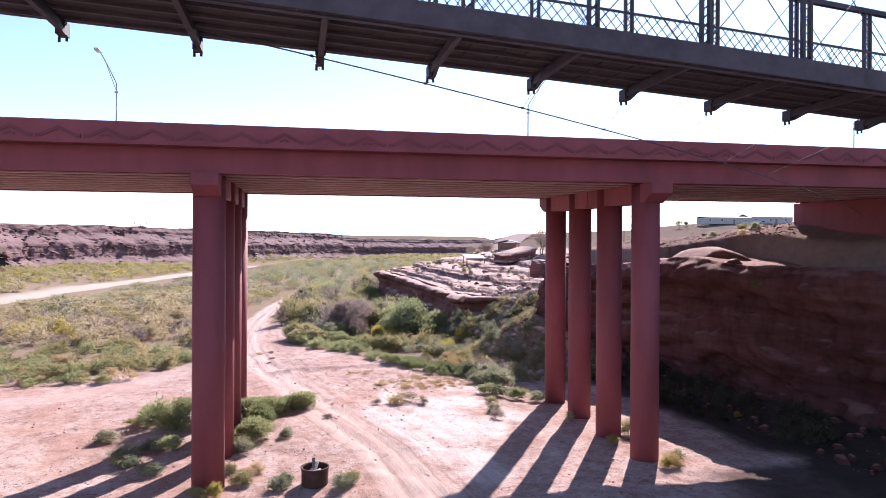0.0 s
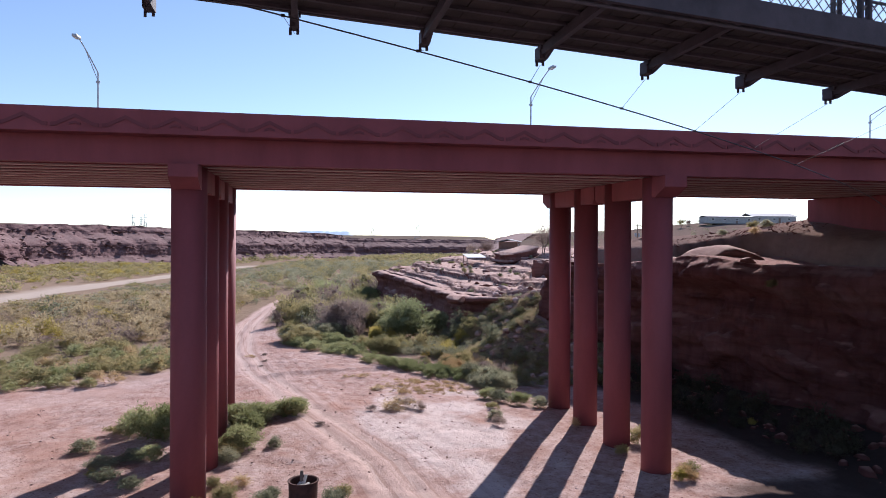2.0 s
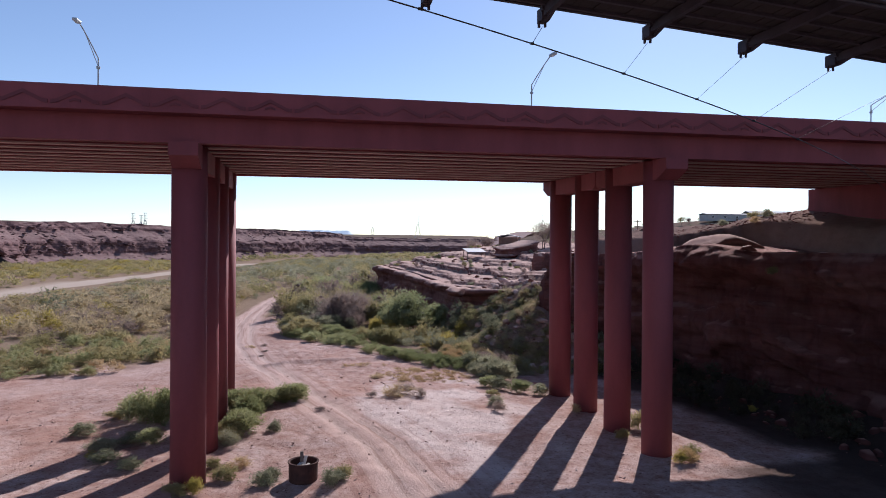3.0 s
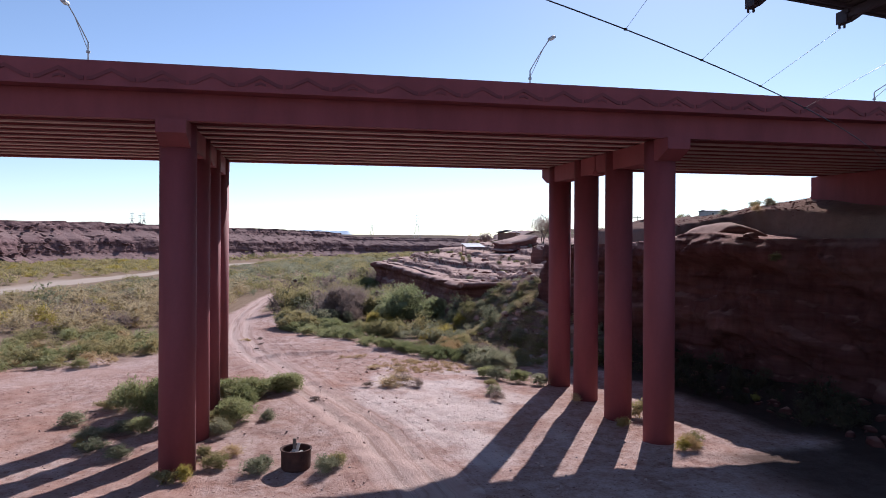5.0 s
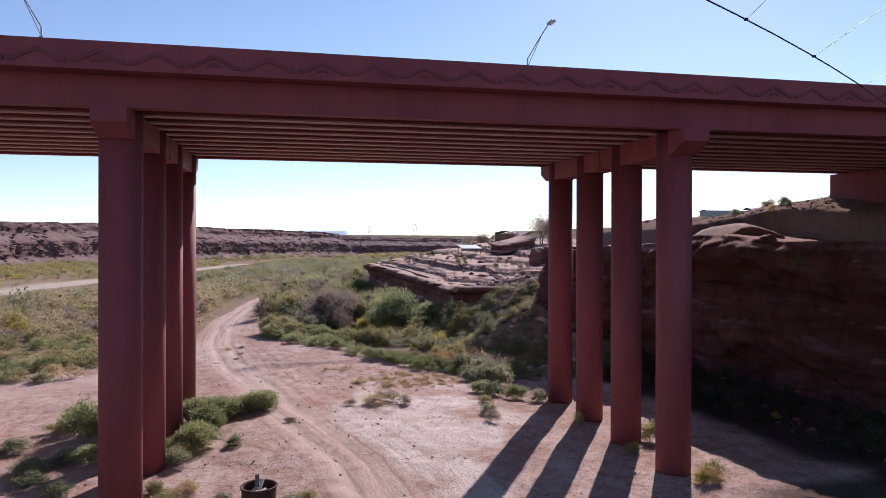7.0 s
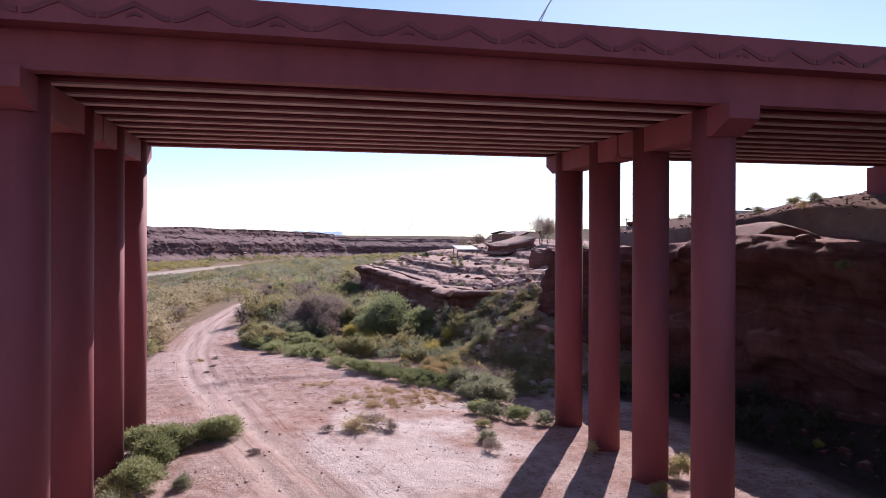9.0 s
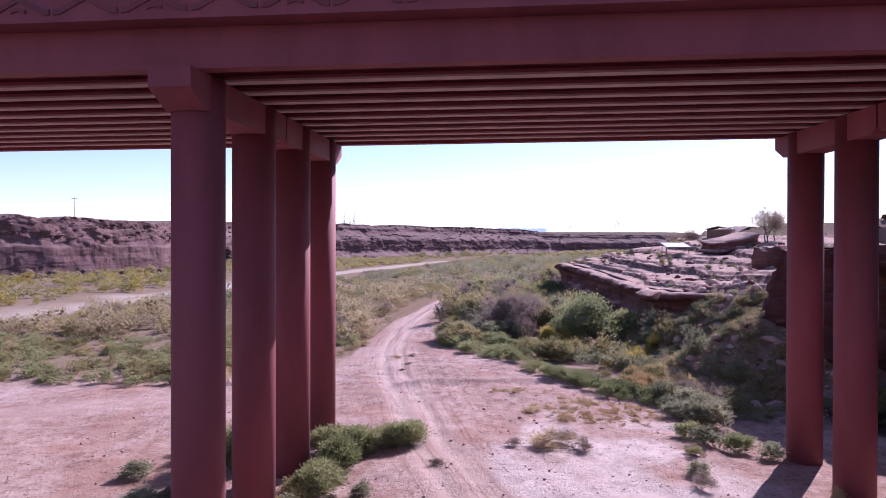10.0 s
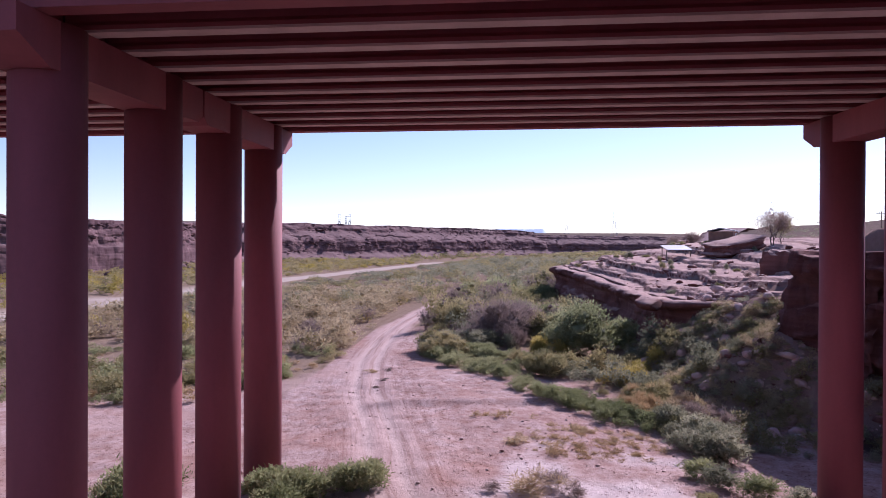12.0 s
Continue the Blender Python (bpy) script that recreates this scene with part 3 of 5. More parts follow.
far_sheet = cliff_sheet(left_rows(1500, 338), 1.5, 0.5, 16, 1.8, 6.0, 0.5, 0.85, 51, lumps=1.0, wob=1.2, jag=1.0, groove=0.0, bulge=0.7, bands=True, coarse=2.2)
near_sheet = cliff_sheet(left_rows(345, 80), 0.6, 0.35, 14, 1.9, 4.2, 1.1, 0.42, 53, massive=True, lumps=0.8, wob=1.4, jag=0.8, groove=0.4, bulge=0.7, coarse=1.2)
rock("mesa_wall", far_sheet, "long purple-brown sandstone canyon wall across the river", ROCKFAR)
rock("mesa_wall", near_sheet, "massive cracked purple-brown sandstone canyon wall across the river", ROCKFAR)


def lumpy(seed, n=2, flats=14):
    """A rough boulder about one across, flattened by beds."""
    bm = bmesh.new()
    bmesh.ops.create_icosphere(bm, subdivisions=n, radius=0.5)
    rnd = random.Random(seed)
    cuts = [(Vector((rnd.uniform(-1, 1), rnd.uniform(-1, 1), rnd.uniform(-0.6, 1))).normalized(), rnd.uniform(0.24, 0.4)) for _ in range(flats)]
    for v in bm.verts:
        for d, lim in cuts:
            e = v.co.dot(d) - lim
            if e > 0:
                v.co -= d * e
        v.co += v.co.normalized() * 0.05 * noise.noise(v.co * 3 + Vector((seed, 0, 0)))
    V = np.array([v.co[:] for v in bm.verts])
    F = np.array([[v.index for v in f.verts] for f in bm.faces])
    bm.free()
    return V, F


def turned(V, rz, tilt, size):
    m = np.array(Euler((tilt[0], tilt[1], rz)).to_matrix())
    return (V * np.array(size)) @ m.T


def merged(list_of):
    vs, fs, base = [], [], 0
    for V, F in list_of:
        vs.append(V)
        fs.append(F + base)
        base += len(V)
    return np.concatenate(vs), np.concatenate(fs)


STONES = [lumpy(s, 1) for s in range(6)]
rng = np.random.default_rng(5)


def strewn(count, pick, size, protos, flat=0.6):
    out = []
    for _ in range(count):
        x, y = pick()
        s = size[0] * (size[1] / size[0]) ** (rng.random() ** 2.2)
        V, F = protos[rng.integers(len(protos))]
        V = turned(V, rng.random() * 6.3, rng.normal(0, 0.25, 2), (s * rng.uniform(0.8, 1.5), s * rng.uniform(0.7, 1.2), s * flat * rng.uniform(0.6, 1.3)))
        out.append((V + np.array([x, y, float(ground_z(x, y)) + 0.12 * s]), F))
    return merged(out)


def on_sheet(V, count, size, z_low, y_far):
    """Broken blocks lying about on a rock wall."""
    V = V[(V[:, 2] > z_low) & (V[:, 1] < y_far)]
    out = []
    for k in rng.integers(0, len(V), count):
        s = size[0] * (size[1] / size[0]) ** (rng.random() ** 1.8)
        P, F = STONES[rng.integers(len(STONES))]
        P = turned(P, rng.random() * 6.3, rng.normal(0, 0.14, 2), (s * rng.uniform(1.0, 2.2), s * rng.uniform(1.0, 1.8), s * rng.uniform(0.16, 0.4)))
        out.append((P + V[k] + rng.normal(0, 0.15, 3) * s - np.array([0, 0, 0.22 * s]), F))
    return merged(out)


def talus_left():
    y = rng.uniform(150, 700)
    lx, _, lw = rim(LEFT, y)
    return lx + lw * rng.uniform(0.1, 1.1), y


def talus_right():
    y = rng.uniform(20, 124)
    rx, _, rw = rim(RIGHT, y)
    return rx - rw * rng.uniform(-0.1, 1.1), y


def bench_top():
    y = rng.uniform(58, 126)
    return rim(RIGHT, y)[0] + rng.uniform(0.5, 22), y


def bank():
    return rng.uniform(28, 40), rng.uniform(44, 56)


def flat_ground():
    return rng.uniform(-16, 16), 24 + 44 * rng.random() ** 1.3


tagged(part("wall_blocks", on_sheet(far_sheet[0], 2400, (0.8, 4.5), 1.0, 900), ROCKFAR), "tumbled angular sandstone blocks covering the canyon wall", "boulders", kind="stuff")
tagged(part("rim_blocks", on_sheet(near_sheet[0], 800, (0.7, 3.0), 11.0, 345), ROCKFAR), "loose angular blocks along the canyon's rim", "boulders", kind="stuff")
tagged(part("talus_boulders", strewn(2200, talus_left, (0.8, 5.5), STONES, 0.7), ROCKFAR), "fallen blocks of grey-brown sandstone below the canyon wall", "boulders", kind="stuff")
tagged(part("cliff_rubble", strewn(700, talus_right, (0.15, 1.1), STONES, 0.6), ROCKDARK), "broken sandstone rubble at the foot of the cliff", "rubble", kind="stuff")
def slope_gully():
    return rng.uniform(14, 25), rng.uniform(53, 74)


tagged(part("gully_rubble", strewn(760, slope_gully, (0.15, 1.4), STONES, 0.7), STONE), "pale brown rubble on the slope beside the gully", "rubble", kind="stuff")
tagged(part("bench_stones", strewn(420, bench_top, (0.2, 1.6), STONES, 0.4), ROCK), "loose flat slabs lying on the sandstone bench", "stones", kind="stuff")
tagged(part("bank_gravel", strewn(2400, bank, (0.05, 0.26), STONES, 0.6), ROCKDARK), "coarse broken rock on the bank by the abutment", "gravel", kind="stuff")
tagged(part("ground_stones", strewn(3200, flat_ground, (0.035, 0.2), STONES, 0.6), STONE), "small stones strewn over the dry earth", "stones", kind="stuff")


def clod_patch():
    return rng.normal(10.0, 3.0), rng.uniform(44, 60)


tagged(part("clods", strewn(500, clod_patch, (0.05, 0.26), STONES, 0.5), STONE), "broken clods and stones on the dried mud", "clods", kind="stuff")


def boulder(at, size, turn, tilt, label, seed, flats=14):
    V, F = lumpy(seed, 3, flats)
    ob = part("boulder", (turned(V, turn, tilt, size), F), ROCK, at=at)
    return tagged(ob, label, "boulder")


def block(at, size, turn, tilt, label, seed, lean=0.0):
    """An angular block split along beds and joints, with chipped edges."""
    bm = bmesh.new()
    bmesh.ops.create_cube(bm, size=1.0)
    bmesh.ops.subdivide_edges(bm, edges=bm.edges[:], cuts=7, use_grid_fill=True)
    for v in bm.verts:
        c = v.co.copy()
        edge = sorted(abs(k) for k in c)
        bed = noise.cell(Vector((seed, 3.1, math.floor(c.z * 5.5)))) - 0.5
        v.co.x = c.x * (1 + 0.07 * bed) + lean * c.z
        v.co.y = c.y * (1 + 0.07 * bed)
        v.co *= 1 - 0.16 * max(0.0, edge[1] - 0.36) / 0.14 * (0.4 + noise.random() * 0.6)
        v.co += 0.06 * Vector((noise.noise(c * 3 + Vector((seed, 0, 0))), noise.noise(c * 3 + Vector((0, seed, 0))), 0.8 * noise.noise(c * 3 + Vector((0, 0, seed)))))
    V = np.array([v.co[:] for v in bm.verts])
    F = [[v.index for v in f.verts] for f in bm.faces]
    bm.free()
    return tagged(part("boulder", (turned(V, turn, tilt, size), F), ROCK, at=at), label, "boulder")


noise.seed_set(4)
block((33.4, 102.0, 9.35), (6.4, 4.8, 1.6), 0.35, (0.05, -0.2), "tilted sunlit sandstone slab resting on a bigger block", 61, 0.12)
block((33.8, 101.7, 7.3), (5.0, 4.4, 3.2), 1.1, (0.0, 0.06), "dark sandstone block carrying a tilted slab", 62)
boulder((21.8, 109.0, 7.0), (5.0, 4.0, 1.6), 0.9, (0.1, 0.1), "low rounded sandstone outcrop on the bench", 63)
boulder((31.0, 47.0, 9.0), (4.4, 8.4, 3.4), 0.25, (0.03, 0.0), "broad rounded sandstone cap on the cliff's rim", 67, 5)
block((31.2, 80.5, 6.6), (4.2, 4.2, 4.6), 0.7, (0.05, 0.08), "upright dark block at the back of the bench", 68)
boulder((29.7, 41.6, 9.5), (1.4, 1.1, 0.8), 0.4, (0.1, 0.1), "small rounded boulder on the cliff's rim", 64)
br = random.Random(31)
for k in range(9):
    y = 38.5 + 2.1 * k + br.uniform(-0.7, 0.7)
    w = br.uniform(1.2, 3.0)
    if 38 < y < 47:
        continue
    boulder((float(rim(RIGHT, y)[0]) + br.uniform(0.8, 3.0), y, float(rim(RIGHT, y)[1]) - 0.15), (w, w * br.uniform(0.6, 1.0), w * 0.4), br.uniform(0, 3), (br.uniform(-0.15, 0.15), br.uniform(-0.15, 0.15)), "weathered sandstone block on the cliff's broken rim", 80 + k)
boulder((17.2, 74.0, 4.6), (3.0, 2.2, 1.1), 0.2, (0.1, 0.2), "slab jutting from the ledge's edge", 65)


# ---- simple solids, as vertices and faces ----
def solid(bm):
    bm.normal_update()
    V = np.array([v.co[:] for v in bm.verts])
    F = [[v.index for v in f.verts] for f in bm.faces]
    bm.free()
    return V, F


def box(lo, hi, bevel=0.0):
    bm = bmesh.new()
    bmesh.ops.create_cube(bm, size=1)
    lo, hi = Vector(lo), Vector(hi)
    for v in bm.verts:
        v.co = Vector([lo[i] + (v.co[i] + 0.5) * (hi[i] - lo[i]) for i in range(3)])
    if bevel:
        bmesh.ops.bevel(bm, geom=bm.edges[:], offset=bevel, segments=2, affect="EDGES", profile=0.5)
    bm.verts.index_update()
    return solid(bm)


def extruded(profile, x0, x1, cuts=1):
    """A (y, z) outline drawn along x."""
    k = len(profile)
    V = [(x0 + (x1 - x0) * i / cuts, y, z) for i in range(cuts + 1) for y, z in profile]
    F = [[i * k + j, i * k + (j + 1) % k, (i + 1) * k + (j + 1) % k, (i + 1) * k + j] for i in range(cuts) for j in range(k)]
    F += [list(range(k))[::-1], [cuts * k + j for j in range(k)]]
    return np.array(V, float), F


def tube(points, r, sides=8, r_end=None):
    pts = [Vector(p) for p in points]
    V, F = [], []
    for i, p in enumerate(pts):
        d = (pts[min(i + 1, len(pts) - 1)] - pts[max(i - 1, 0)]).normalized()
        a = d.orthogonal().normalized() if abs(d.z) > 0.99 else d.cross(Vector((0, 0, 1))).normalized()
        b = d.cross(a)
        rr = r if r_end is None else r + (r_end - r) * i / (len(pts) - 1)
        for k in range(sides):
            t = 2 * math.pi * k / sides
            V.append(p + rr * (math.cos(t) * a + math.sin(t) * b))
    for i in range(len(pts) - 1):
        for k in range(sides):
            F.append([i * sides + k, i * sides + (k + 1) % sides, (i + 1) * sides + (k + 1) % sides, (i + 1) * sides + k])
    F += [list(range(sides))[::-1], [(len(pts) - 1) * sides + k for k in range(sides)]]
    return np.array([v[:] for v in V]), F


def bar(a, b, w, h):
    """A square bar from a to b."""
    a, b = Vector(a), Vector(b)
    d = (b - a).normalized()
    s = d.cross(Vector((0, 0, 1)))
    s = s.normalized() if s.length > 1e-3 else Vector((1, 0, 0))
    t = s.cross(d)
    V = [p + i * s * w / 2 + j * t * h / 2 for p in (a, b) for i, j in ((-1, -1), (1, -1), (1, 1), (-1, 1))]
    F = [[3, 2, 1, 0], [4, 5, 6, 7], [0, 1, 5, 4], [1, 2, 6, 5], [2, 3, 7, 6], [3, 0, 4, 7]]
    return np.array([v[:] for v in V]), F


def run_bar(points, w, h):
    """A square bar bent along points, in one piece."""
    V, F = [], []
    for k, p in enumerate(points):
        a, b = Vector(points[max(k - 1, 0)]), Vector(points[min(k + 1, len(points) - 1)])
        s = (b - a).cross(Vector((0, 0, 1))).normalized() * w / 2
        for i, j in ((-1, -1), (1, -1), (1, 1), (-1, 1)):
            V.append((Vector(p) + i * s + Vector((0, 0, j * h / 2)))[:])
    for k in range(len(points) - 1):
        F += [[4 * k + i, 4 * k + (i + 1) % 4, 4 * k + 4 + (i + 1) % 4, 4 * k + 4 + i] for i in range(4)]
    n = 4 * (len(points) - 1)
    return np.array(V), F + [[3, 2, 1, 0], [n, n + 1, n + 2, n + 3]]


def joined(items):
    vs, fs, base = [], [], 0
    for V, F in items:
        vs.append(np.asarray(V, float))
        fs += [[i + base for i in f] for f in F]
        base += len(V)
    return np.concatenate(vs), fs


# ---- highway bridge ----
def soffit(x, y):
    return 13.62 + 0.0194 * (y - 30.4) + 0.006 * (x - 5)


def on_deck(VF):
    V = np.array(VF[0], float)
    V[:, 2] += soffit(V[:, 0], V[:, 1])
    return V, VF[1]


PIERS = [-25.6, -4.07, 17.43]
COLS = [44.1 - 4.15 * i for i in range(4)]
X0, X1 = -62.0, 66.0
bridge = thing("highway_bridge", (0, 0, 0), "red-stained concrete highway bridge on rows of round columns", "bridge")
part("deck_slab", on_deck(extruded([(29.78, 1.12), (29.78, 1.34), (46.82, 1.34), (46.82, 1.12), (45.9, 1.05), (30.7, 1.05)], X0, X1, 12)), RED, bridge)
part("roadway", on_deck(extruded([(30.3, 1.342), (30.3, 1.38), (46.3, 1.38), (46.3, 1.342)], X0, X1, 12)), ROOFING, bridge, "grey asphalt road surface")
for side, y in ((1, 29.75), (-1, 46.85)):
    prof = [(y, 1.08), (y, 1.98), (y + side * 0.04, 2.02), (y + side * 0.26, 2.02), (y + side * 0.3, 1.98), (y + side * 0.34, 1.62), (y + side * 0.48, 1.5), (y + side * 0.48, 1.345), (y + side * 0.03, 1.345), (y + side * 0.03, 1.08)]
    rail = part("parapet", on_deck(extruded(prof[::side], X0, X1, 12)), RED, bridge)
    # peaked bands cast into the outer face, every other one with a small diamond under it
    for k in range(-20, 27):
        a = -4.32 + 1.79 * k
        f = y - side * 0.012
        peak = run_bar([(a - 0.84, f, 1.33), (a - 0.66, f, 1.35), (a, f, 1.68), (a + 0.66, f, 1.35), (a + 0.84, f, 1.33)], 0.05, 0.15)
        if k % 2 == 0:
            peak = joined([peak, run_bar([(a - 0.2, f, 1.36), (a, f, 1.43), (a + 0.2, f, 1.36)], 0.05, 0.09)])
        part("peak_motif", on_deck(peak), MOTIF, rail, "peaked band cast into the parapet")
I_SHAPE = [(-0.2, 0.062), (-0.2, 0.15), (-0.09, 0.26), (-0.09, 0.82), (-0.22, 0.94), (-0.22, 1.06), (0.22, 1.06), (0.22, 0.94), (0.09, 0.82), (0.09, 0.26), (0.2, 0.15), (0.2, 0.062)]
# underside strip in a paler colour, painting in light from the ground
FLANGE = [(-0.2, 0.0), (-0.2, 0.06), (0.2, 0.06), (0.2, 0.0)]
EDGE_SHAPE = [(-0.28, 0.0), (-0.28, 1.06), (0.22, 1.06), (0.22, 0.94), (0.09, 0.82), (0.09, 0.26), (0.2, 0.15), (0.2, 0.0)]
spans = [(X0, PIERS[0]), (PIERS[0], PIERS[1]), (PIERS[1], PIERS[2]), (PIERS[2], 39.2)]
for xa, xb in spans:
    for i in range(11):
        y = 30.72 + 1.5 * i
        gap = 0.0 if i in (0, 10) else 0.03
        shape = EDGE_SHAPE if i == 0 else [(-a, b) for a, b in EDGE_SHAPE[::-1]] if i == 10 else I_SHAPE
        VF = on_deck(extruded([(y + a, b) for a, b in shape], xa + gap, xb - gap, 2))
        girder = part("girder", VF, RED, bridge)
        if shape is I_SHAPE:
            part("flange", on_deck(extruded([(y + a, b) for a, b in FLANGE], xa + gap, xb - gap, 2)), GIRDER, girder, "concrete bottom flange, coloured paler for light bounced off the ground")
    if xa > X0:
        xm = (xa + xb) / 2
        for i in range(10):
            y = 30.72 + 1.5 * i
            part("diaphragm", on_deck(box((xm - 0.08, y + 0.1, 0.55), (xm + 0.08, y + 1.4, 1.045))), GIRDER, bridge)
for px in PIERS:
    for ya, yb in ((30.0, 37.5), (37.62, 45.95)):
        near_end = ya < 33
        end, inner = (ya, yb) if near_end else (yb, ya)
        sgn = 1 if near_end else -1
        outline = [(end, -0.012), (end, -0.54), (end + sgn * 0.9, -0.98), (inner - sgn * 0.25, -0.98), (inner, -0.78), (inner, -0.012)]
        outline = outline if not near_end else outline[::-1]
        part("pier_cap", on_deck(extruded(outline, px - 0.56, px + 0.56, 1)), RED, bridge)
    for y in COLS:
        g = float(ground_z(px, y))
        bm = bmesh.new()
        top = soffit(px, y) - 0.03
        bmesh.ops.create_cone(bm, cap_ends=True, segments=40, radius1=0.715, radius2=0.715, depth=top - g + 1.6)
        bmesh.ops.translate(bm, verts=bm.verts, vec=(0, 0, (top + g - 1.6) / 2 - g))
        ob = part("column", solid(bm), RED, bridge, at=(px, y, g))
        for poly in ob.data.polygons:
            poly.use_smooth = len(poly.vertices) == 4
part("abutment", joined([on_deck(box((38.75, 29.9, -2.6), (40.6, 46.7, -0.012))), on_deck(box((39.3, 29.9, 0.0), (41.0, 46.7, 1.04)))]), RED, bridge, "red concrete abutment wall on the cliff")


def street_lamp(x):
    y, base = 46.6, soffit(x, 46.6) + 2.03
    lamp = thing("street_lamp", (x, y, base), "galvanised street lamp with a double-tube arm on the far parapet", "street lamp", "lamps along the bridge")
    h = 20.9 - base
    part("base_plate", box((-0.17, -0.13, 0), (0.17, 0.13, 0.05), 0.01), GALV, lamp)
    part("pole", tube([(0, 0, 0.04), (0, 0, h * 0.5), (0, 0, h)], 0.06, 10, 0.045), GALV, lamp)
    arm = [(0, -3.7 * s, h + 1.18 * s - 0.16 * s ** 3) for s in np.linspace(0, 1, 9)]
    low = [(0, -2.6 * s, h - 0.5 + 1.28 * s) for s in np.linspace(0, 1, 9)]
    part("arm", tube(arm, 0.035, 6), GALV, lamp)
    part("arm_stay", tube(low, 0.022, 6), GALV, lamp)
    part("collar", tube([(0, 0, h - 0.62), (0, 0, h - 0.5)], 0.12, 10), GALV, lamp)
    head = part("lamp_head", (turned(np.array(box((-0.14, -0.75, -0.06), (0.14, 0.05, 0.1), 0.05)[0]), 0, (0.06, 0), (1, 1, 1)), box((-0.14, -0.75, -0.06), (0.14, 0.05, 0.1), 0.05)[1]), GALV, lamp, at=(0, -3.7, h + 0.98))
    part("lens", box((-0.1, -0.65, -0.11), (0.1, -0.2, -0.055), 0.02), LENS, head, "glass lens under the lamp head")


for x in (-11.75, 16.2, 44.3):
    street_lamp(x)


# ---- old suspension bridge overhead ----
old = thing("suspension_bridge", (0, 0, 0), "old dark steel truss suspension bridge with timber deck", "bridge")
RUN = range(-7, 18)


def beam_at(i, across, up=0.0):
    """A place on floor beam i: across 0 at its far end, 1 at the near truss; up from the bracket's foot."""
    x = 2.98 + 2.59 * (i - 4)
    y = 15.22 + 0.075 * x - 3.3 * across
    return (x + 0.02 * across, y, 14.47 - 0.034 * x - 0.0003 * x * x + up)


for i in RUN:
    a, b = beam_at(i, -0.02), beam_at(i, 1.06)
    prof = joined([bar((a[0], a[1], a[2] + 0.2), (b[0], b[1], b[2] + 0.2), 0.12, 0.2)])
    beam = part("floor_beam", prof, STEEL, old)
    e = beam_at(i, -0.04)
    part("hanger_bracket", joined([box((e[0] - 0.09, e[1] - 0.22, e[2] + 0.02), (e[0] + 0.09, e[1] + 0.1, e[2] + 0.3)),
                                   tube([(e[0] - 0.08, e[1], e[2] - 0.09), (e[0] - 0.08, e[1], e[2] + 0.05)], 0.03, 6),
                                   tube([(e[0] + 0.06, e[1], e[2] - 0.07), (e[0] + 0.06, e[1], e[2] + 0.05)], 0.03, 6)]), STEEL, beam)
    part("knee_brace", bar((e[0] + 0.05, e[1] - 0.2, e[2] + 0.07), (beam_at(i, 0.3)[0], beam_at(i, 0.3)[1], e[2] + 0.25), 0.08, 0.1), STEEL, beam)
for k in range(6):
    f = 0.06 + 0.185 * k
    part("stringer", run_bar([beam_at(i, f, 0.31) for i in RUN], 0.08, 0.07), STEEL, old)
a, c = beam_at(5, 0.0), beam_at(5, 1.0)
plank_me = mesh_data("plank", *bar((0, 0, 0), (c[0] - a[0], c[1] - a[1], 0), 0.258, 0.07), TIMBER)
for i in list(RUN)[:-1]:
    for k in range(10):
        a, b = Vector(beam_at(i, 0.0, 0.38)), Vector(beam_at(i + 1, 0.0, 0.38))
        plank = new("plank", plank_me)
        plank.parent = old
        plank.location = (a + (b - a) * (k + 0.5) / 10 + Vector((0, 0, random.uniform(-0.01, 0.01)))) * U
for face, f in (("near", 1.03), ("far", 0.03)):
    edge = 1.075 if face == "near" else -0.01
    part("edge_beam", run_bar([beam_at(i, edge, 0.17 if face == "near" else 0.4) for i in RUN], 0.09, 0.44 if face == "near" else 0.18), STEEL, old, "riveted steel edge beam")
    part("lower_chord", run_bar([beam_at(i, f, 0.42) for i in RUN], 0.06, 0.05), STEEL, old)
    part("upper_chord", run_bar([beam_at(i, f, 3.4) for i in RUN], 0.14, 0.14), STEEL, old)
    for i in RUN:
        a, b = beam_at(i, f, 0.2), beam_at(i, f, 3.4)
        post = part("truss_post", joined([bar((a[0] - 0.09, a[1], a[2]), (b[0] - 0.09, b[1], b[2]), 0.05, 0.12), bar((a[0] + 0.09, a[1], a[2]), (b[0] + 0.09, b[1], b[2]), 0.05, 0.12)]
                                        + [bar((a[0] - 0.09, a[1], a[2] + 0.2 + 0.18 * k), (a[0] + 0.09, a[1], a[2] + 0.2 + 0.18 * (k + 1)), 0.02, 0.03) for k in range(17)]), STEEL, old)
        part("diagonal", joined([tube([beam_at(i, f, 0.45), beam_at(i + 1, f, 3.35)], 0.012, 5), tube([beam_at(i + 1, f, 0.45), beam_at(i, f, 3.35)], 0.012, 5)]), STEEL, post)
        rails = []
        for u in (0.43, 0.88):
            rails.append(bar(beam_at(i, f - 0.03, u), beam_at(i + 1, f - 0.03, u), 0.035, 0.045))
        for k in range(11):
            a, b = beam_at(i, f - 0.03, 0.0), beam_at(i + 1, f - 0.03, 0.0)
            p = lambda t, u: tuple(a[j] + (b[j] - a[j]) * t + (u if j == 2 else 0) for j in range(3))
            t0 = k / 11
            rails.append(bar(p(t0, 0.43), p(min(1, t0 + 0.16), 0.88), 0.01, 0.016))
            rails.append(bar(p(t0, 0.88), p(min(1, t0 + 0.16), 0.43), 0.01, 0.016))
        part("lattice_railing", joined(rails), STEEL, old)
part("handling_pipe", tube([beam_at(i, 1.04, -0.08) for i in RUN], 0.035, 6), STEEL, old, "thin pipe slung under the deck")


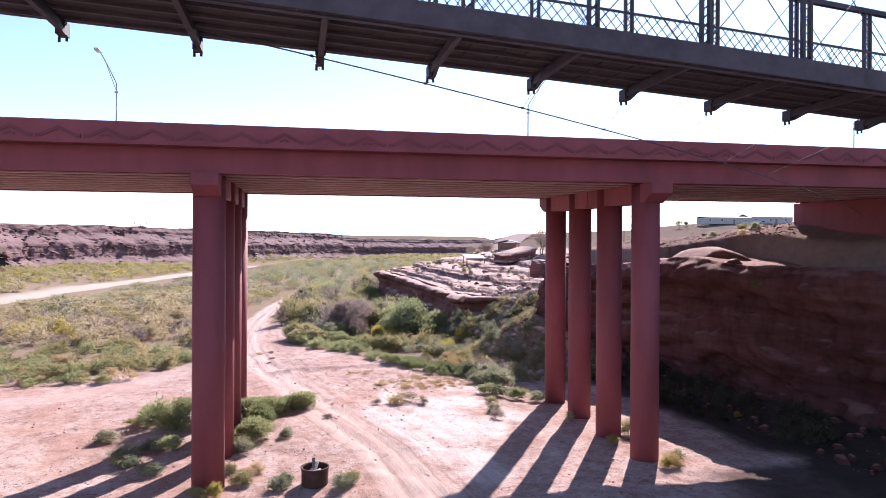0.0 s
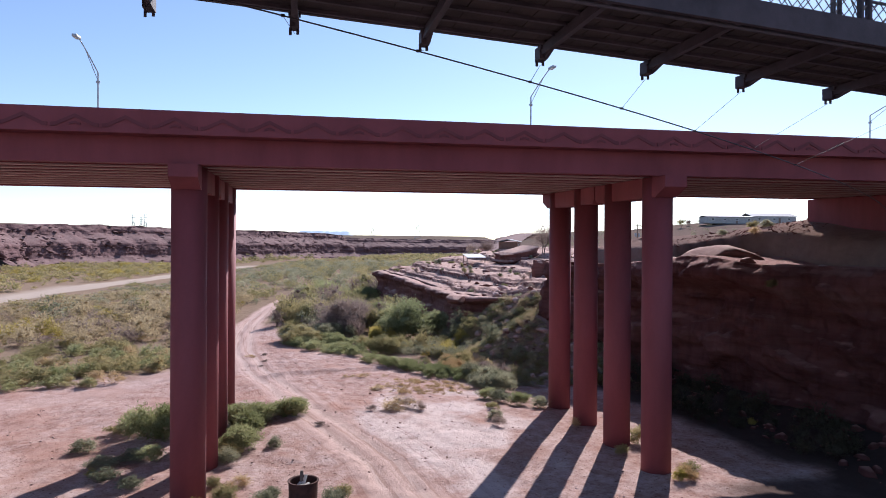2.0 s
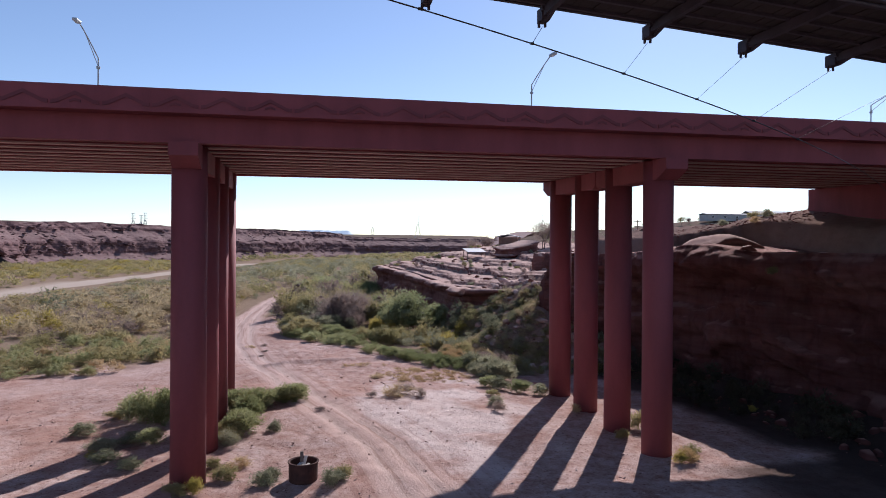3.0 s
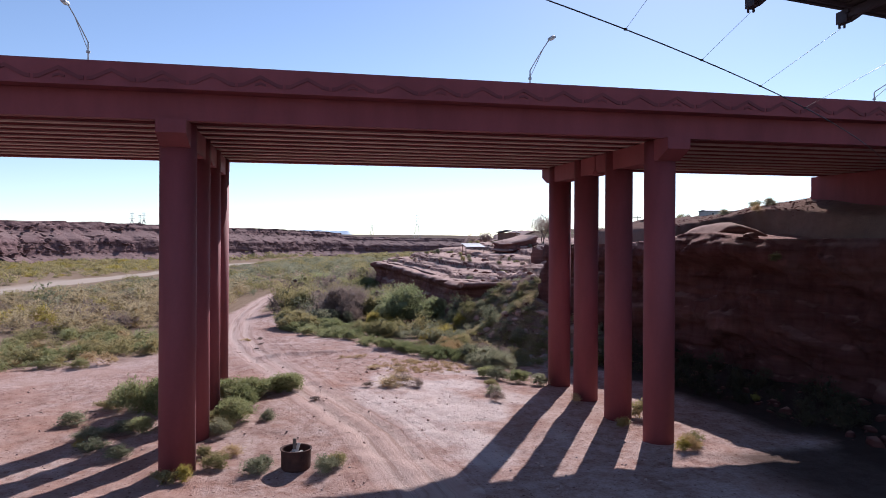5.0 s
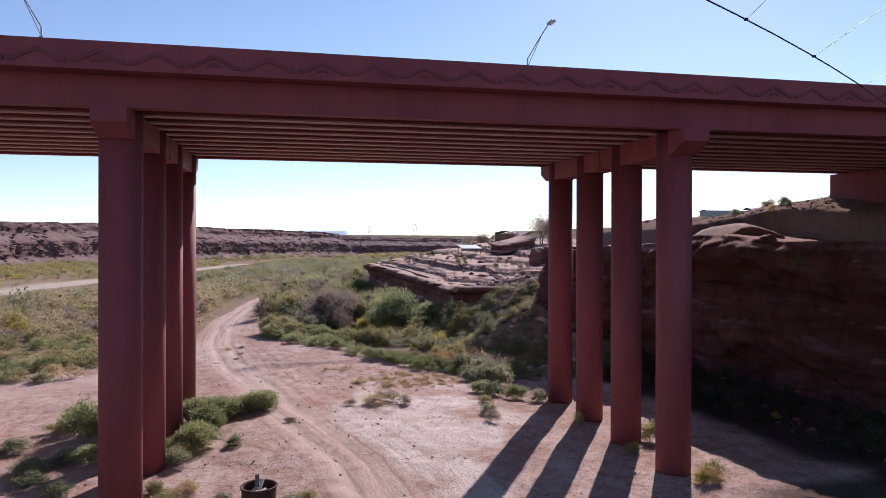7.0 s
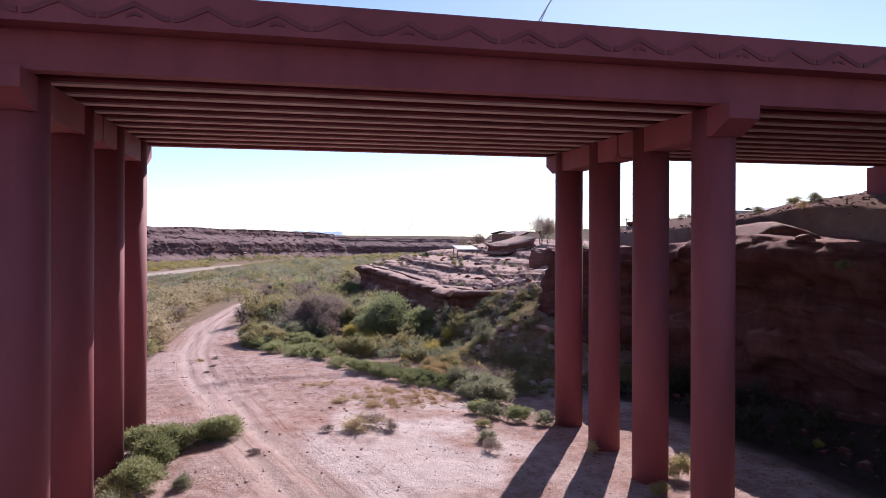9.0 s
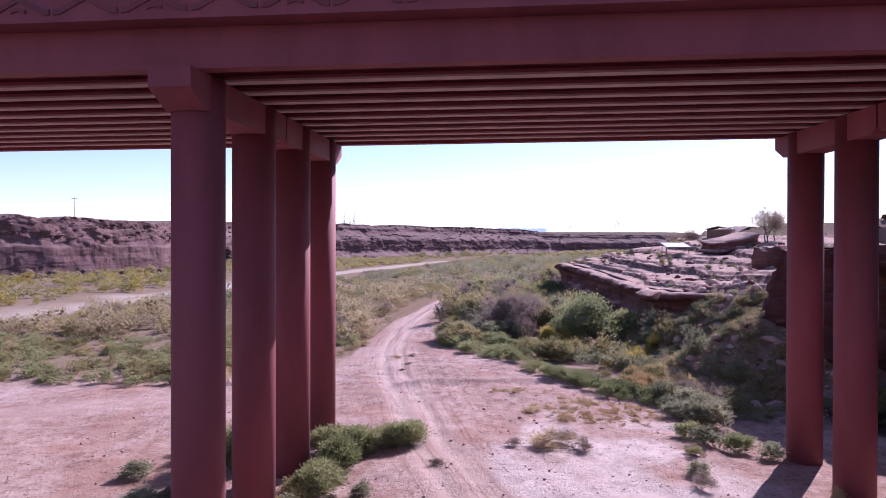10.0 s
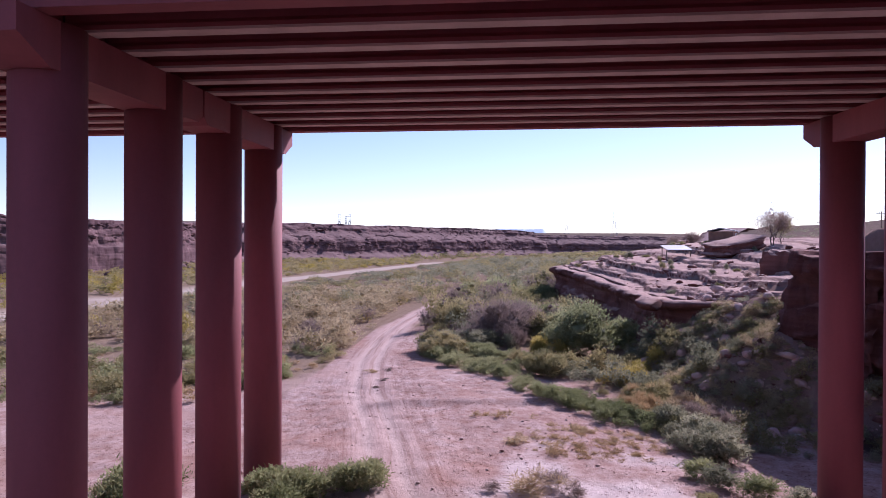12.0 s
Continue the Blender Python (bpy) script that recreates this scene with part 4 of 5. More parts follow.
def wind_cable_at(x):
    return (x, 14.608 + 0.1633 * x + 0.0128 * x * x, 14.503 - 0.1313 * x + 0.002 * x * x)


part("wind_cable", tube([wind_cable_at(x) for x in np.linspace(-16, 34, 41)], 0.015, 6), CABLE, old, "slack dark steel wind cable")
for i in range(3, 10):
    e = beam_at(i, -0.04, -0.06)
    part("tie_wire", tube([e, wind_cable_at(e[0] - 0.2)], 0.006, 4), CABLE, old)
    c = wind_cable_at(e[0] - 0.2)
    part("cable_clamp", box((c[0] - 0.035, c[1] - 0.022, c[2] - 0.022), (c[0] + 0.035, c[1] + 0.022, c[2] + 0.026)), CABLE, old)


# ---- iron tub ----
def iron_tub(at):
    tub = thing("iron_tub", at, "rusted round iron tub holding scrap wood on dry ground", "tub")
    seg, rows = 32, [(0.6, 0.0), (0.61, 0.4), (0.62, 0.78), (0.66, 0.8), (0.66, 0.84), (0.6, 0.84), (0.57, 0.8), (0.56, 0.3)]
    V = [(r * math.cos(2 * math.pi * k / seg), r * math.sin(2 * math.pi * k / seg), z) for r, z in rows for k in range(seg)]
    F = [[j * seg + k, j * seg + (k + 1) % seg, (j + 1) * seg + (k + 1) % seg, (j + 1) * seg + k] for j in range(len(rows) - 1) for k in range(seg)]
    F.append([(len(rows) - 1) * seg + k for k in range(seg)])
    part("shell", (np.array(V), F), RUST, tub)
    part("post_stub", bar((-0.05, 0.1, 0.3), (-0.07, 0.1, 1.22), 0.17, 0.14), WOOD, tub, "short wooden post standing in the tub")
    for a, b in (((-0.3, -0.2, 0.62), (0.1, 0.25, 0.86)), ((-0.1, -0.3, 0.6), (0.25, -0.05, 0.72)), ((0.0, -0.1, 0.66), (0.12, 0.3, 0.95)), ((-0.35, 0.05, 0.6), (-0.02, -0.2, 0.7))):
        part("scrap", bar(a, b, 0.13, 0.04), BONE, tub, "bleached scrap board")


iron_tub((0.66, 31.3, float(ground_z(0.66, 31.3)) - 0.03))


# ---- plants ----
def leaves(points, out, size, long, r, tri=False):
    """One narrow leaf or sprig at each point, pointing about along out."""
    n = len(points)
    d = out + r.normal(0, 0.75, (n, 3))
    d /= np.linalg.norm(d, axis=1)[:, None]
    s = np.cross(d, r.normal(0, 1, (n, 3)))
    s /= np.linalg.norm(s, axis=1)[:, None]
    ln = (size * long * r.uniform(0.6, 1.4, n))[:, None]
    w = (size * r.uniform(0.35, 0.9, n))[:, None]
    if tri:
        V = np.stack([points - s * w * 0.5, points + s * w * 0.5, points + d * ln], 1).reshape(-1, 3)
        return V, np.arange(3 * n).reshape(-1, 3)
    V = np.stack([points - s * w * 0.25, points + d * ln * 0.5 - s * w * 0.5, points + d * ln, points + d * ln * 0.5 + s * w * 0.5], 1).reshape(-1, 3)
    return V, np.arange(4 * n).reshape(-1, 4)


def ball(level):
    bm = bmesh.new()
    bmesh.ops.create_icosphere(bm, subdivisions=level, radius=1.0)
    V = np.array([v.co[:] for v in bm.verts])
    F = np.array([[v.index for v in f.verts] for f in bm.faces])
    bm.free()
    return V, F


EIGHT = (np.array([(1, 0, 0), (0, 1, 0), (-1, 0, 0), (0, -1, 0), (0, 0, 1), (0, 0, -1)], float),
         np.array([(0, 1, 4), (1, 2, 4), (2, 3, 4), (3, 0, 4), (1, 0, 5), (2, 1, 5), (3, 2, 5), (0, 3, 5)]))
HEARTS = [EIGHT, ball(2)]


def shrub(seed, count, size=0.1, long=2.0, lobes=8, ragged=0.2, hollow=0.5, tri=False, heart=None):
    """A shrub one across and one high: rounded lobes of leaves with gaps between, on a fan of stems."""
    r = np.random.default_rng(seed)
    az, up = r.uniform(0, 6.28, lobes), r.uniform(0.0, 1.0, lobes)
    far = r.uniform(0.5, 1.0, lobes)
    flat = np.sqrt(1 - up * up)
    c = np.stack([0.33 * far * flat * np.cos(az), 0.33 * far * flat * np.sin(az), 0.2 + 0.56 * far * up], 1)
    rad = r.uniform(0.11, 0.23, lobes)
    which = r.integers(0, lobes, count)
    d = r.normal(0, 1, (count, 3))
    d /= np.linalg.norm(d, axis=1)[:, None]
    rr = rad[which] * (hollow + (1 - hollow) * r.random(count) ** 0.5) * (1 + ragged * r.normal(0, 1, count))
    p = c[which] + d * rr[:, None]
    p[:, 2] = np.maximum(p[:, 2], 0.02)
    V, F = leaves(p, d * 0.8 + np.array([0, 0, 1.0]), np.full(count, size), long, r, tri)
    stems = []
    if heart is not None:
        # the crowded twigs and leaves inside each lobe, which let no light through
        hv, hf = HEARTS[heart]
        for k in range(lobes):
            v = c[k] + hv * ((0.42 if count > 1300 else 0.3) * rad[k]) * (1 + 0.2 * r.normal(0, 1, (len(hv), 1)))
            v[:, 2] = np.maximum(v[:, 2], 0.0)
            stems.append((v, hf))
    for k in range(lobes):
        base = np.array([0.03 * r.normal(), 0.03 * r.normal(), 0.0])
        way = c[k] - base
        across = np.cross(way, (0.3, 0.5, 0.2))
        across = 0.007 * across / np.linalg.norm(across)
        quad = np.array([base - across, base + across, c[k] + across * 0.4, c[k] - across * 0.4])
        stems.append((quad[:3], np.array([[0, 1, 2]])) if tri else (quad, np.array([[0, 1, 2, 3]])))
    return merged([(V, F)] + stems)


PROTO = {"green": [mesh_data("bush", *shrub(s, 1900, 0.042, 2.0, 17, 0.26, 0.5, True, 0), GREEN) for s in (1, 2, 3)],
         "sage": [mesh_data("bush", *shrub(s, 1800, 0.04, 2.0, 16, 0.26, 0.5, True, 0), SAGE) for s in (4, 5, 6)],
         "olive": [mesh_data("bush", *shrub(s, 1800, 0.04, 2.0, 16, 0.26, 0.5, True, 0), OLIVE) for s in (7, 8)],
         "yellow": [mesh_data("bush", *shrub(s, 1700, 0.04, 2.0, 15, 0.26, 0.5, True, 0), YELLOW) for s in (9, 10)],
         "straw": [mesh_data("bush", *shrub(s, 1100, 0.022, 8.0, 8, 0.3, 0.2, True, 0), STRAW) for s in (11, 12)],
         "bare": [mesh_data("bush", *shrub(s, 1200, 0.018, 8.0, 11, 0.35, 0.3, True, 0), BARE) for s in (13, 14)],
         "willow": [mesh_data("bush", *shrub(s, 6500, 0.026, 1.8, 34, 0.18, 0.62, True, 1), WILLOW) for s in (15, 16)],
         "purple": [mesh_data("bush", *shrub(s, 4200, 0.009, 12.0, 24, 0.25, 0.3, True, 0), BARE) for s in (17, 18)],
         "thick": [mesh_data("bush", *shrub(s, 4200, 0.028, 1.8, 30, 0.18, 0.62, True, 1), OLIVE) for s in (19, 20)]}
LOOK = {"green": "leafy green desert shrub growing on dry ground", "sage": "grey-green sagebrush on dry ground", "olive": "olive-brown scrub bush on dry ground",
        "yellow": "bright yellow rabbitbrush in full flower", "straw": "dry clump of straw-coloured grass", "bare": "leafless twiggy grey-brown desert bush",
        "willow": "tall rounded light green willow bush", "purple": "tall leafless purple-grey bush", "thick": "tall rounded olive-green bush"}


def bush(kind, x, y, wide, high, z=None):
    ob = new("bush", random.choice(PROTO[kind]))
    ob.location = Vector((x, y, float(ground_z(x, y)) - 0.05 if z is None else z)) * U
    ob.rotation_euler = (0, 0, random.uniform(0, 6.28))
    ob.scale = (wide, wide * random.uniform(0.85, 1.15), high)
    return tagged(ob, LOOK[kind], "bush", "bushes by the river bed")


def clump(kind, cx, cy, rx, ry, n, wide, high):
    for _ in range(n):
        a, r = random.uniform(0, 6.28), random.random() ** 0.5
        k = random.uniform(0.7, 1.25)
        bush(kind, cx + rx * r * math.cos(a), cy + ry * r * math.sin(a), wide * k, high * k)


for kind, x, y, w, h in (("green", -7.9, 40.8, 2.8, 2.2), ("green", -7.1, 41.8, 2.5, 2.1), ("green", -8.8, 42.4, 2.0, 1.6), ("green", -6.6, 40.2, 1.8, 1.5), ("sage", -10.4, 39.8, 1.8, 0.9), ("sage", -8.9, 37.2, 2.0, 0.8), ("sage", -7.6, 37.8, 1.9, 0.8),
                         ("green", -6.7, 37.4, 1.6, 1.0), ("sage", -8.3, 35.4, 1.7, 0.7), ("yellow", -9.0, 35.9, 0.8, 0.5), ("sage", -6.9, 33.9, 1.5, 0.7), ("olive", -9.8, 42.9, 1.5, 0.7),
                         ("sage", -0.8, 37.8, 1.3, 0.7), ("bare", 4.8, 43.6, 1.0, 0.5), ("straw", 6.6, 43.6, 2.3, 0.9), ("bare", 7.1, 43.9, 1.9, 0.9), ("bare", 7.8, 43.4, 1.3, 0.7), ("bare", 1.6, 41.0, 0.9, 0.3),
                         ("bare", 11.8, 39.8, 1.4, 0.8), ("sage", 12.2, 41.2, 1.3, 0.8), ("sage", -1.0, 30.9, 1.5, 0.8), ("sage", -0.6, 31.6, 1.1, 0.7), ("sage", 1.9, 30.4, 1.5, 1.0), ("olive", 2.3, 31.0, 1.1, 0.8),
                         ("olive", -2.6, 31.8, 1.6, 0.8), ("straw", -2.2, 33.0, 1.5, 0.6), ("yellow", -3.6, 30.5, 0.9, 0.9), ("olive", -4.4, 30.4, 1.2, 0.8), ("sage", -2.9, 36.0, 1.4, 0.9),
                         ("straw", 18.2, 30.2, 1.3, 0.9), ("yellow", 17.7, 29.9, 1.0, 0.8), ("olive", 18.8, 30.8, 1.2, 0.8), ("straw", 16.5, 39.2, 1.0, 0.7), ("olive", 18.6, 35.6, 1.3, 1.3), ("olive", 16.9, 34.2, 1.1, 0.7),
                         ("green", 14.9, 44.8, 2.0, 1.1), ("sage", 13.6, 45.4, 1.9, 1.1), ("sage", 16.0, 43.9, 1.6, 1.0), ("olive", 12.6, 43.6, 1.2, 0.7), ("green", 13.2, 46.6, 1.7, 1.0),
                         ("straw", 6.0, 50.0, 1.6, 0.35), ("straw", 9.4, 52.5, 1.4, 0.3), ("straw", -4.1, 66.5, 1.2, 0.4), ("bare", -2.9, 67.0, 0.9, 0.35), ("bare", -2.6, 63.2, 0.9, 0.3), ("bare", -2.8, 61.6, 0.8, 0.25)):
    bush(kind, x, y, w, h)
clump("green", -2.4, 41.0, 1.0, 3.2, 12, 1.9, 1.25)
clump("green", -0.6, 43.4, 1.1, 0.6, 6, 1.6, 1.1)
clump("green", -2.7, 38.4, 0.6, 2.0, 6, 1.4, 1.0)
clump("olive", -3.0, 35.6, 0.7, 2.6, 6, 1.2, 0.8)
# thickets on the near side of the rock bench
clump("green", 4.2, 73.0, 5.5, 1.8, 18, 2.2, 1.2)
clump("sage", 1.6, 77.0, 3.0, 3.0, 8, 2.4, 1.6)
clump("straw", 13.2, 57.2, 1.0, 1.3, 9, 1.5, 1.1)
clump("olive", 14.6, 60.2, 1.6, 2.0, 12, 1.7, 1.2)
clump("bare", 16.2, 55.6, 1.4, 1.6, 9, 1.6, 1.2)
clump("yellow", 13.6, 65.0, 1.6, 1.0, 9, 1.7, 1.3)
clump("sage", 14.6, 51.5, 1.3, 3.2, 16, 1.9, 1.4)
clump("straw", 15.8, 57.6, 0.9, 1.2, 4, 1.5, 1.1)
clump("yellow", 14.4, 66.4, 1.6, 1.0, 5, 1.6, 1.2)
clump("olive", 9.5, 68.0, 3.0, 2.4, 14, 2.4, 1.9)
clump("purple", 6.2, 84.5, 3.2, 3.2, 8, 5.2, 4.4)
clump("bare", 4.6, 80.0, 3.2, 2.4, 9, 2.6, 2.2)
clump("willow", 9.6, 88.0, 3.2, 5.0, 8, 3.6, 3.2)
clump("thick", 3.0, 90.0, 3.4, 7.0, 12, 4.4, 3.8)
clump("thick", 0.0, 73.5, 2.0, 3.0, 7, 2.6, 2.0)
clump("thick", 6.0, 106.0, 7.0, 10.0, 14, 4.2, 3.4)
clump("willow", 5.0, 120.0, 8.0, 12.0, 8, 4.4, 3.8)
clump("yellow", 9.2, 76.0, 1.2, 1.5, 6, 2.4, 2.2)
bush("olive", 29.0, 38.3, 0.9, 0.7, z=7.9)
bush("sage", 37.0, 49.0, 1.3, 0.8)
bush("olive", 38.4, 52.5, 1.4, 1.0)
bush("straw", 34.6, 47.4, 1.2, 0.7)
bush("sage", 35.6, 52.8, 1.1, 0.7)
for x, y, w, h in ((33.6, 46.8, 1.4, 1.2), (31.0, 45.6, 1.0, 0.6), (27.6, 38.2, 0.7, 0.6)):
    bush("yellow", x, y, w, h)
for _ in range(48):
    y = random.uniform(66, 122)
    x = float(rim(RIGHT, y)[0]) + random.uniform(2, 24)
    bush(random.choice(["sage", "bare", "olive"]), x, y, random.uniform(0.6, 1.7), random.uniform(0.4, 1.1), z=float(ground_z(x, y)))


def tree(x, y, z, high, wide, leaf, seed, label, spread=0.55):
    """A tapered trunk that forks into limbs and twigs, with leaf clumps round their ends."""
    r = random.Random(seed)
    t = thing("tree", (x, y, z), label, "tree")
    wood, tips = [], []

    def grow(p, d, ln, rad, depth):
        pts = [p]
        for _ in range(3):
            d = (d + Vector((r.gauss(0, 0.16), r.gauss(0, 0.16), 0.05))).normalized()
            pts.append(pts[-1] + d * ln / 3)
        wood.append(tube(pts, rad, 5, rad * 0.6))
        if depth == 0:
            tips.append(pts[-1])
            tips.append(pts[-2])
            return
        for _ in range(r.choice((2, 3, 3))):
            grow(pts[r.choice((2, 3, 3))], (d + Vector((r.gauss(0, spread), r.gauss(0, spread), r.uniform(-0.1, 0.4)))).normalized(), ln * r.uniform(0.68, 0.92), rad * 0.58, depth - 1)

    for _ in range(r.choice((1, 2))):
        grow(Vector((r.gauss(0, 0.1), r.gauss(0, 0.1), -0.2)), Vector((r.gauss(0, 0.25), r.gauss(0, 0.25), 1)).normalized(), high * 0.19, high * 0.015, 4)
    part("trunk", joined(wood), BARK, t)
    q = np.random.default_rng(seed)
    c = np.array([p[:] for p in tips])
    pick = q.integers(0, len(c), 2600)
    pts = c[pick] + q.normal(0, high * 0.085, (2600, 3))
    part("crown", leaves(pts, np.tile([0, 0, 0.5], (2600, 1)), np.full(2600, high * 0.018), 2.6, q), leaf, t)
    return t


for kind, x, y, w, h in (("willow", 12.2, 77.0, 7.0, 5.6), ("willow", 16.0, 78.4, 3.6, 3.4), ("thick", 9.0, 83.0, 4.0, 3.6), ("willow", 10.0, 79.5, 3.2, 2.8), ("yellow", 15.2, 67.4, 2.4, 1.6), ("yellow", 16.6, 68.4, 2.0, 1.5),
                         ("straw", 14.2, 60.3, 2.0, 1.4), ("straw", 13.4, 61.0, 1.8, 1.2), ("thick", 13.6, 150.0, 8.0, 6.0), ("willow", 18.5, 145.0, 6.0, 4.0)):
    bush(kind, x, y, w, h)
tree(38.2, 103.0, float(ground_z(38.2, 103.0)), 6.6, 3.0, BARE, 5, "sparse twiggy tree on the rock bench")
tree(40.2, 105.0, float(ground_z(40.2, 105.0)), 5.4, 3.0, OLIVE, 6, "small thin-leaved tree beside another")
tree(52.3, 61.7, float(ground_z(52.3, 61.7)), 2.8, 2.0, SAGE, 7, "dark juniper beside the abutment", 0.4)
tree(125.5, 205.0, float(ground_z(125.5, 205.0)), 4.6, 4.0, OLIVE, 8, "round green tree near the houses", 0.6)
tree(130.5, 209.0, float(ground_z(130.5, 209.0)), 3.6, 3.0, BARE, 9, "leafless tree near the houses", 0.5)
tree(36.0, 128.0, float(ground_z(36.0, 128.0)), 5.4, 3.0, BARE, 10, "leafless thin tree behind the shed", 0.4)
tree(33.0, 128.0, float(ground_z(33.0, 128.0)), 4.8, 3.0, BARE, 11, "small leafless tree behind the shed", 0.4)


def thicket(name, mat, spots, count, size, long, label):
    """Shrubs past counting, joined."""
    far = count <= 300 and long < 2
    protos = [shrub(70 + k, int(count * (1.15 if far else 0.85)), size * (1.0 if far else 1.08), 1.1 if far else long, 9, 0.18, 0.6, True, None if far else 0) for k in range(5)]
    items = []
    for x, y, w, h in spots:
        V, F = protos[rng.integers(5)]
        a = rng.random() * 6.28
        m = np.array([[math.cos(a), -math.sin(a), 0], [math.sin(a), math.cos(a), 0], [0, 0, 1]])
        items.append(((V * (w, w, h)) @ m.T + np.array([x, y, float(ground_z(x, y)) - 0.06]), F))
    return tagged(part(name, merged(items), mat), label, "shrubs", kind="stuff")


def scattered(n, xr, yr, size, high, keep):
    out = []
    while len(out) < n:
        x, y = rng.uniform(*xr), yr[0] + (yr[1] - yr[0]) * rng.random()
        if keep(x, y):
            k = min(1.7, math.exp(rng.normal(0, 0.42)))
            if near_line(np.array(x), np.array(y), ROAD) < 1.6 + 0.42 * size * k * (0.85 + y / 600):
                continue
            off = x - np.interp(y, RIVER[:, 1], RIVER[:, 0])
            low_bank = 1.0 if off < 0 or y < 110 else min(1.0, 0.22 + off / 60)
            out.append((x, y, size * k * (0.85 + y / 600), high * k * low_bank * rng.uniform(0.75, 1.25)))
    return out


def clear(x, y):
    """Not on the road, the river sand, the rock or the open ground."""
    r = float(near_line(np.array(x), np.array(y), ROAD))
    mid, wide = np.interp(y, RIVER[:, 1], RIVER[:, 0]), np.interp(y, RIVER[:, 1], RIVER[:, 2])
    s = x - rim(RIGHT, y)[0]
    return r > 2.6 and abs(x - mid) > wide * 0.95 and s < -1.5 and x > rim(LEFT, y)[0] + 6


edge = lambda x: 57.5 + 0.05 * (x + 10) + 1.6 * float(vnoise(np.array(x / 3), np.array(0.5), 7))
slope = lambda x, y: x < rim(RIGHT, y)[0] - 0.3
patchy = lambda x, y, f=5.0, at=0.0, s=3: vnoise(np.array(x / f), np.array(y / f), s) + 0.5 * vnoise(np.array(2.3 * x / f), np.array(2.3 * y / f), s + 1) > at
inland = lambda x, y, d: x > np.interp(y, RIVER[:, 1], RIVER[:, 0]) + d
beyond = lambda x, y: x < np.interp(y, RIVER[:, 1], RIVER[:, 0]) - 7
band = lambda t, w: (6.2 + 6.8 * t + rng.uniform(-0.4, 1.6), 60.4 - 7.6 * t + rng.uniform(-0.3, w))
thicket("edge_scrub", GREEN, [(*band(rng.random(), 2.2), rng.uniform(1.1, 1.9), rng.uniform(0.75, 1.2)) for _ in range(64)], 800, 0.048, 1.6, "low green bushes along the edge of the open ground")
thicket("track_edge_scrub", GREEN, [(0.2 + 6.5 * t, 70.0 - 6.0 * t + rng.uniform(-0.5, 3.5), rng.uniform(1.3, 2.2), rng.uniform(0.8, 1.3)) for t in rng.random(36)], 700, 0.048, 1.6, "low green bushes beside the track")
under = lambda x, y: -5.2 < x - rim(RIGHT, y)[0] < -0.3 and y < 52.5
thicket("cliff_foot_scrub", SHADESCRUB, scattered(45, (22, 33), (31, 52.5), 1.7, 1.2, under), 500, 0.04, 1.9, "scrub painted dark for the shade along the foot of the cliff")
thicket("cliff_foot_twigs", SHADESCRUB, scattered(40, (22, 33), (31, 52.5), 1.6, 1.4, under), 400, 0.018, 7.0, "leafless brush at the shaded foot of the cliff")
thicket("slope_scrub", OLIVE, scattered(240, (13.2, 26), (50, 73), 1.15, 0.75, slope), 480, 0.046, 1.6, "olive scrub on the rubble slope by the rock wall")
thicket("slope_sage", SAGE, scattered(210, (13.2, 26), (50, 73), 1.1, 0.7, slope), 480, 0.046, 1.6, "grey sage on the rubble slope by the rock wall")
thicket("slope_twigs", TAN, scattered(240, (14, 26), (55, 73), 1.15, 0.75, slope), 480, 0.03, 3.0, "dry tan brush on the rubble slope by the rock wall")
open_spot = lambda x, y: math.hypot(x - 12.0, y - 75.5) > 4.0 and math.hypot(x - 6.0, y - 82.5) > 4.0
foot = lambda x, y: open_spot(x, y) and x < rim(RIGHT, y)[0] - 0.8 and x > 11 - 0.32 * (y - 62) and clear(x, y)
thicket("bench_foot_olive", OLIVE, scattered(45, (2, 19), (61, 92), 2.0, 1.5, foot), 1000, 0.038, 1.6, "olive bushes crowding the foot of the bench")
thicket("bench_foot_sage", SAGE, scattered(45, (2, 19), (61, 92), 2.0, 1.6, foot), 1000, 0.038, 1.6, "grey-green bushes crowding the foot of the bench")
dry = lambda x, y: ((x - 9.3) / 3.4) ** 2 + ((y - 50.5) / 3.0) ** 2 < 1 or ((x - 5.2) / 2.0) ** 2 + ((y - 54.6) / 0.7) ** 2 < 1
thicket("dry_grass", STRAW, scattered(230, (2, 14), (47, 56), 0.55, 0.2, dry), 110, 0.05, 5.0, "thin dry yellow grass on the earth")
tall = lambda x, y: clear(x, y) and open_spot(x, y) and x < rim(RIGHT, y)[0] - 2 and x > -3.0 + 0.04 * (y - 84)
thicket("tall_olive_brush", OLIVE, scattered(85, (-3, 20), (80, 136), 3.4, 2.9, tall), 1000, 0.034, 1.7, "tall olive brush crowding the valley floor by the bench")
thicket("tall_grey_brush", BARE, scattered(60, (-3, 20), (80, 136), 3.2, 2.8, tall), 900, 0.02, 4.0, "tall leafless grey brush crowding the valley floor by the bench")
thicket("track_sage", SAGE, scattered(50, (-4.2, 8), (82, 104), 2.5, 1.5, lambda x, y: clear(x, y) and open_spot(x, y)), 800, 0.042, 1.6, "tall grey-green brush beside the track")
low = lambda x, y: clear(x, y) and y > edge(x) and near_line(np.array(x), np.array(y), SIDE_TRACK) > 2
thicket("low_green_scrub", GREEN, scattered(210, (-46, -9), (56, 76), 1.6, 0.85, lambda x, y: low(x, y) and patchy(x, y, 5, -0.12)), 520, 0.05, 1.6, "band of low green scrub along the open ground")
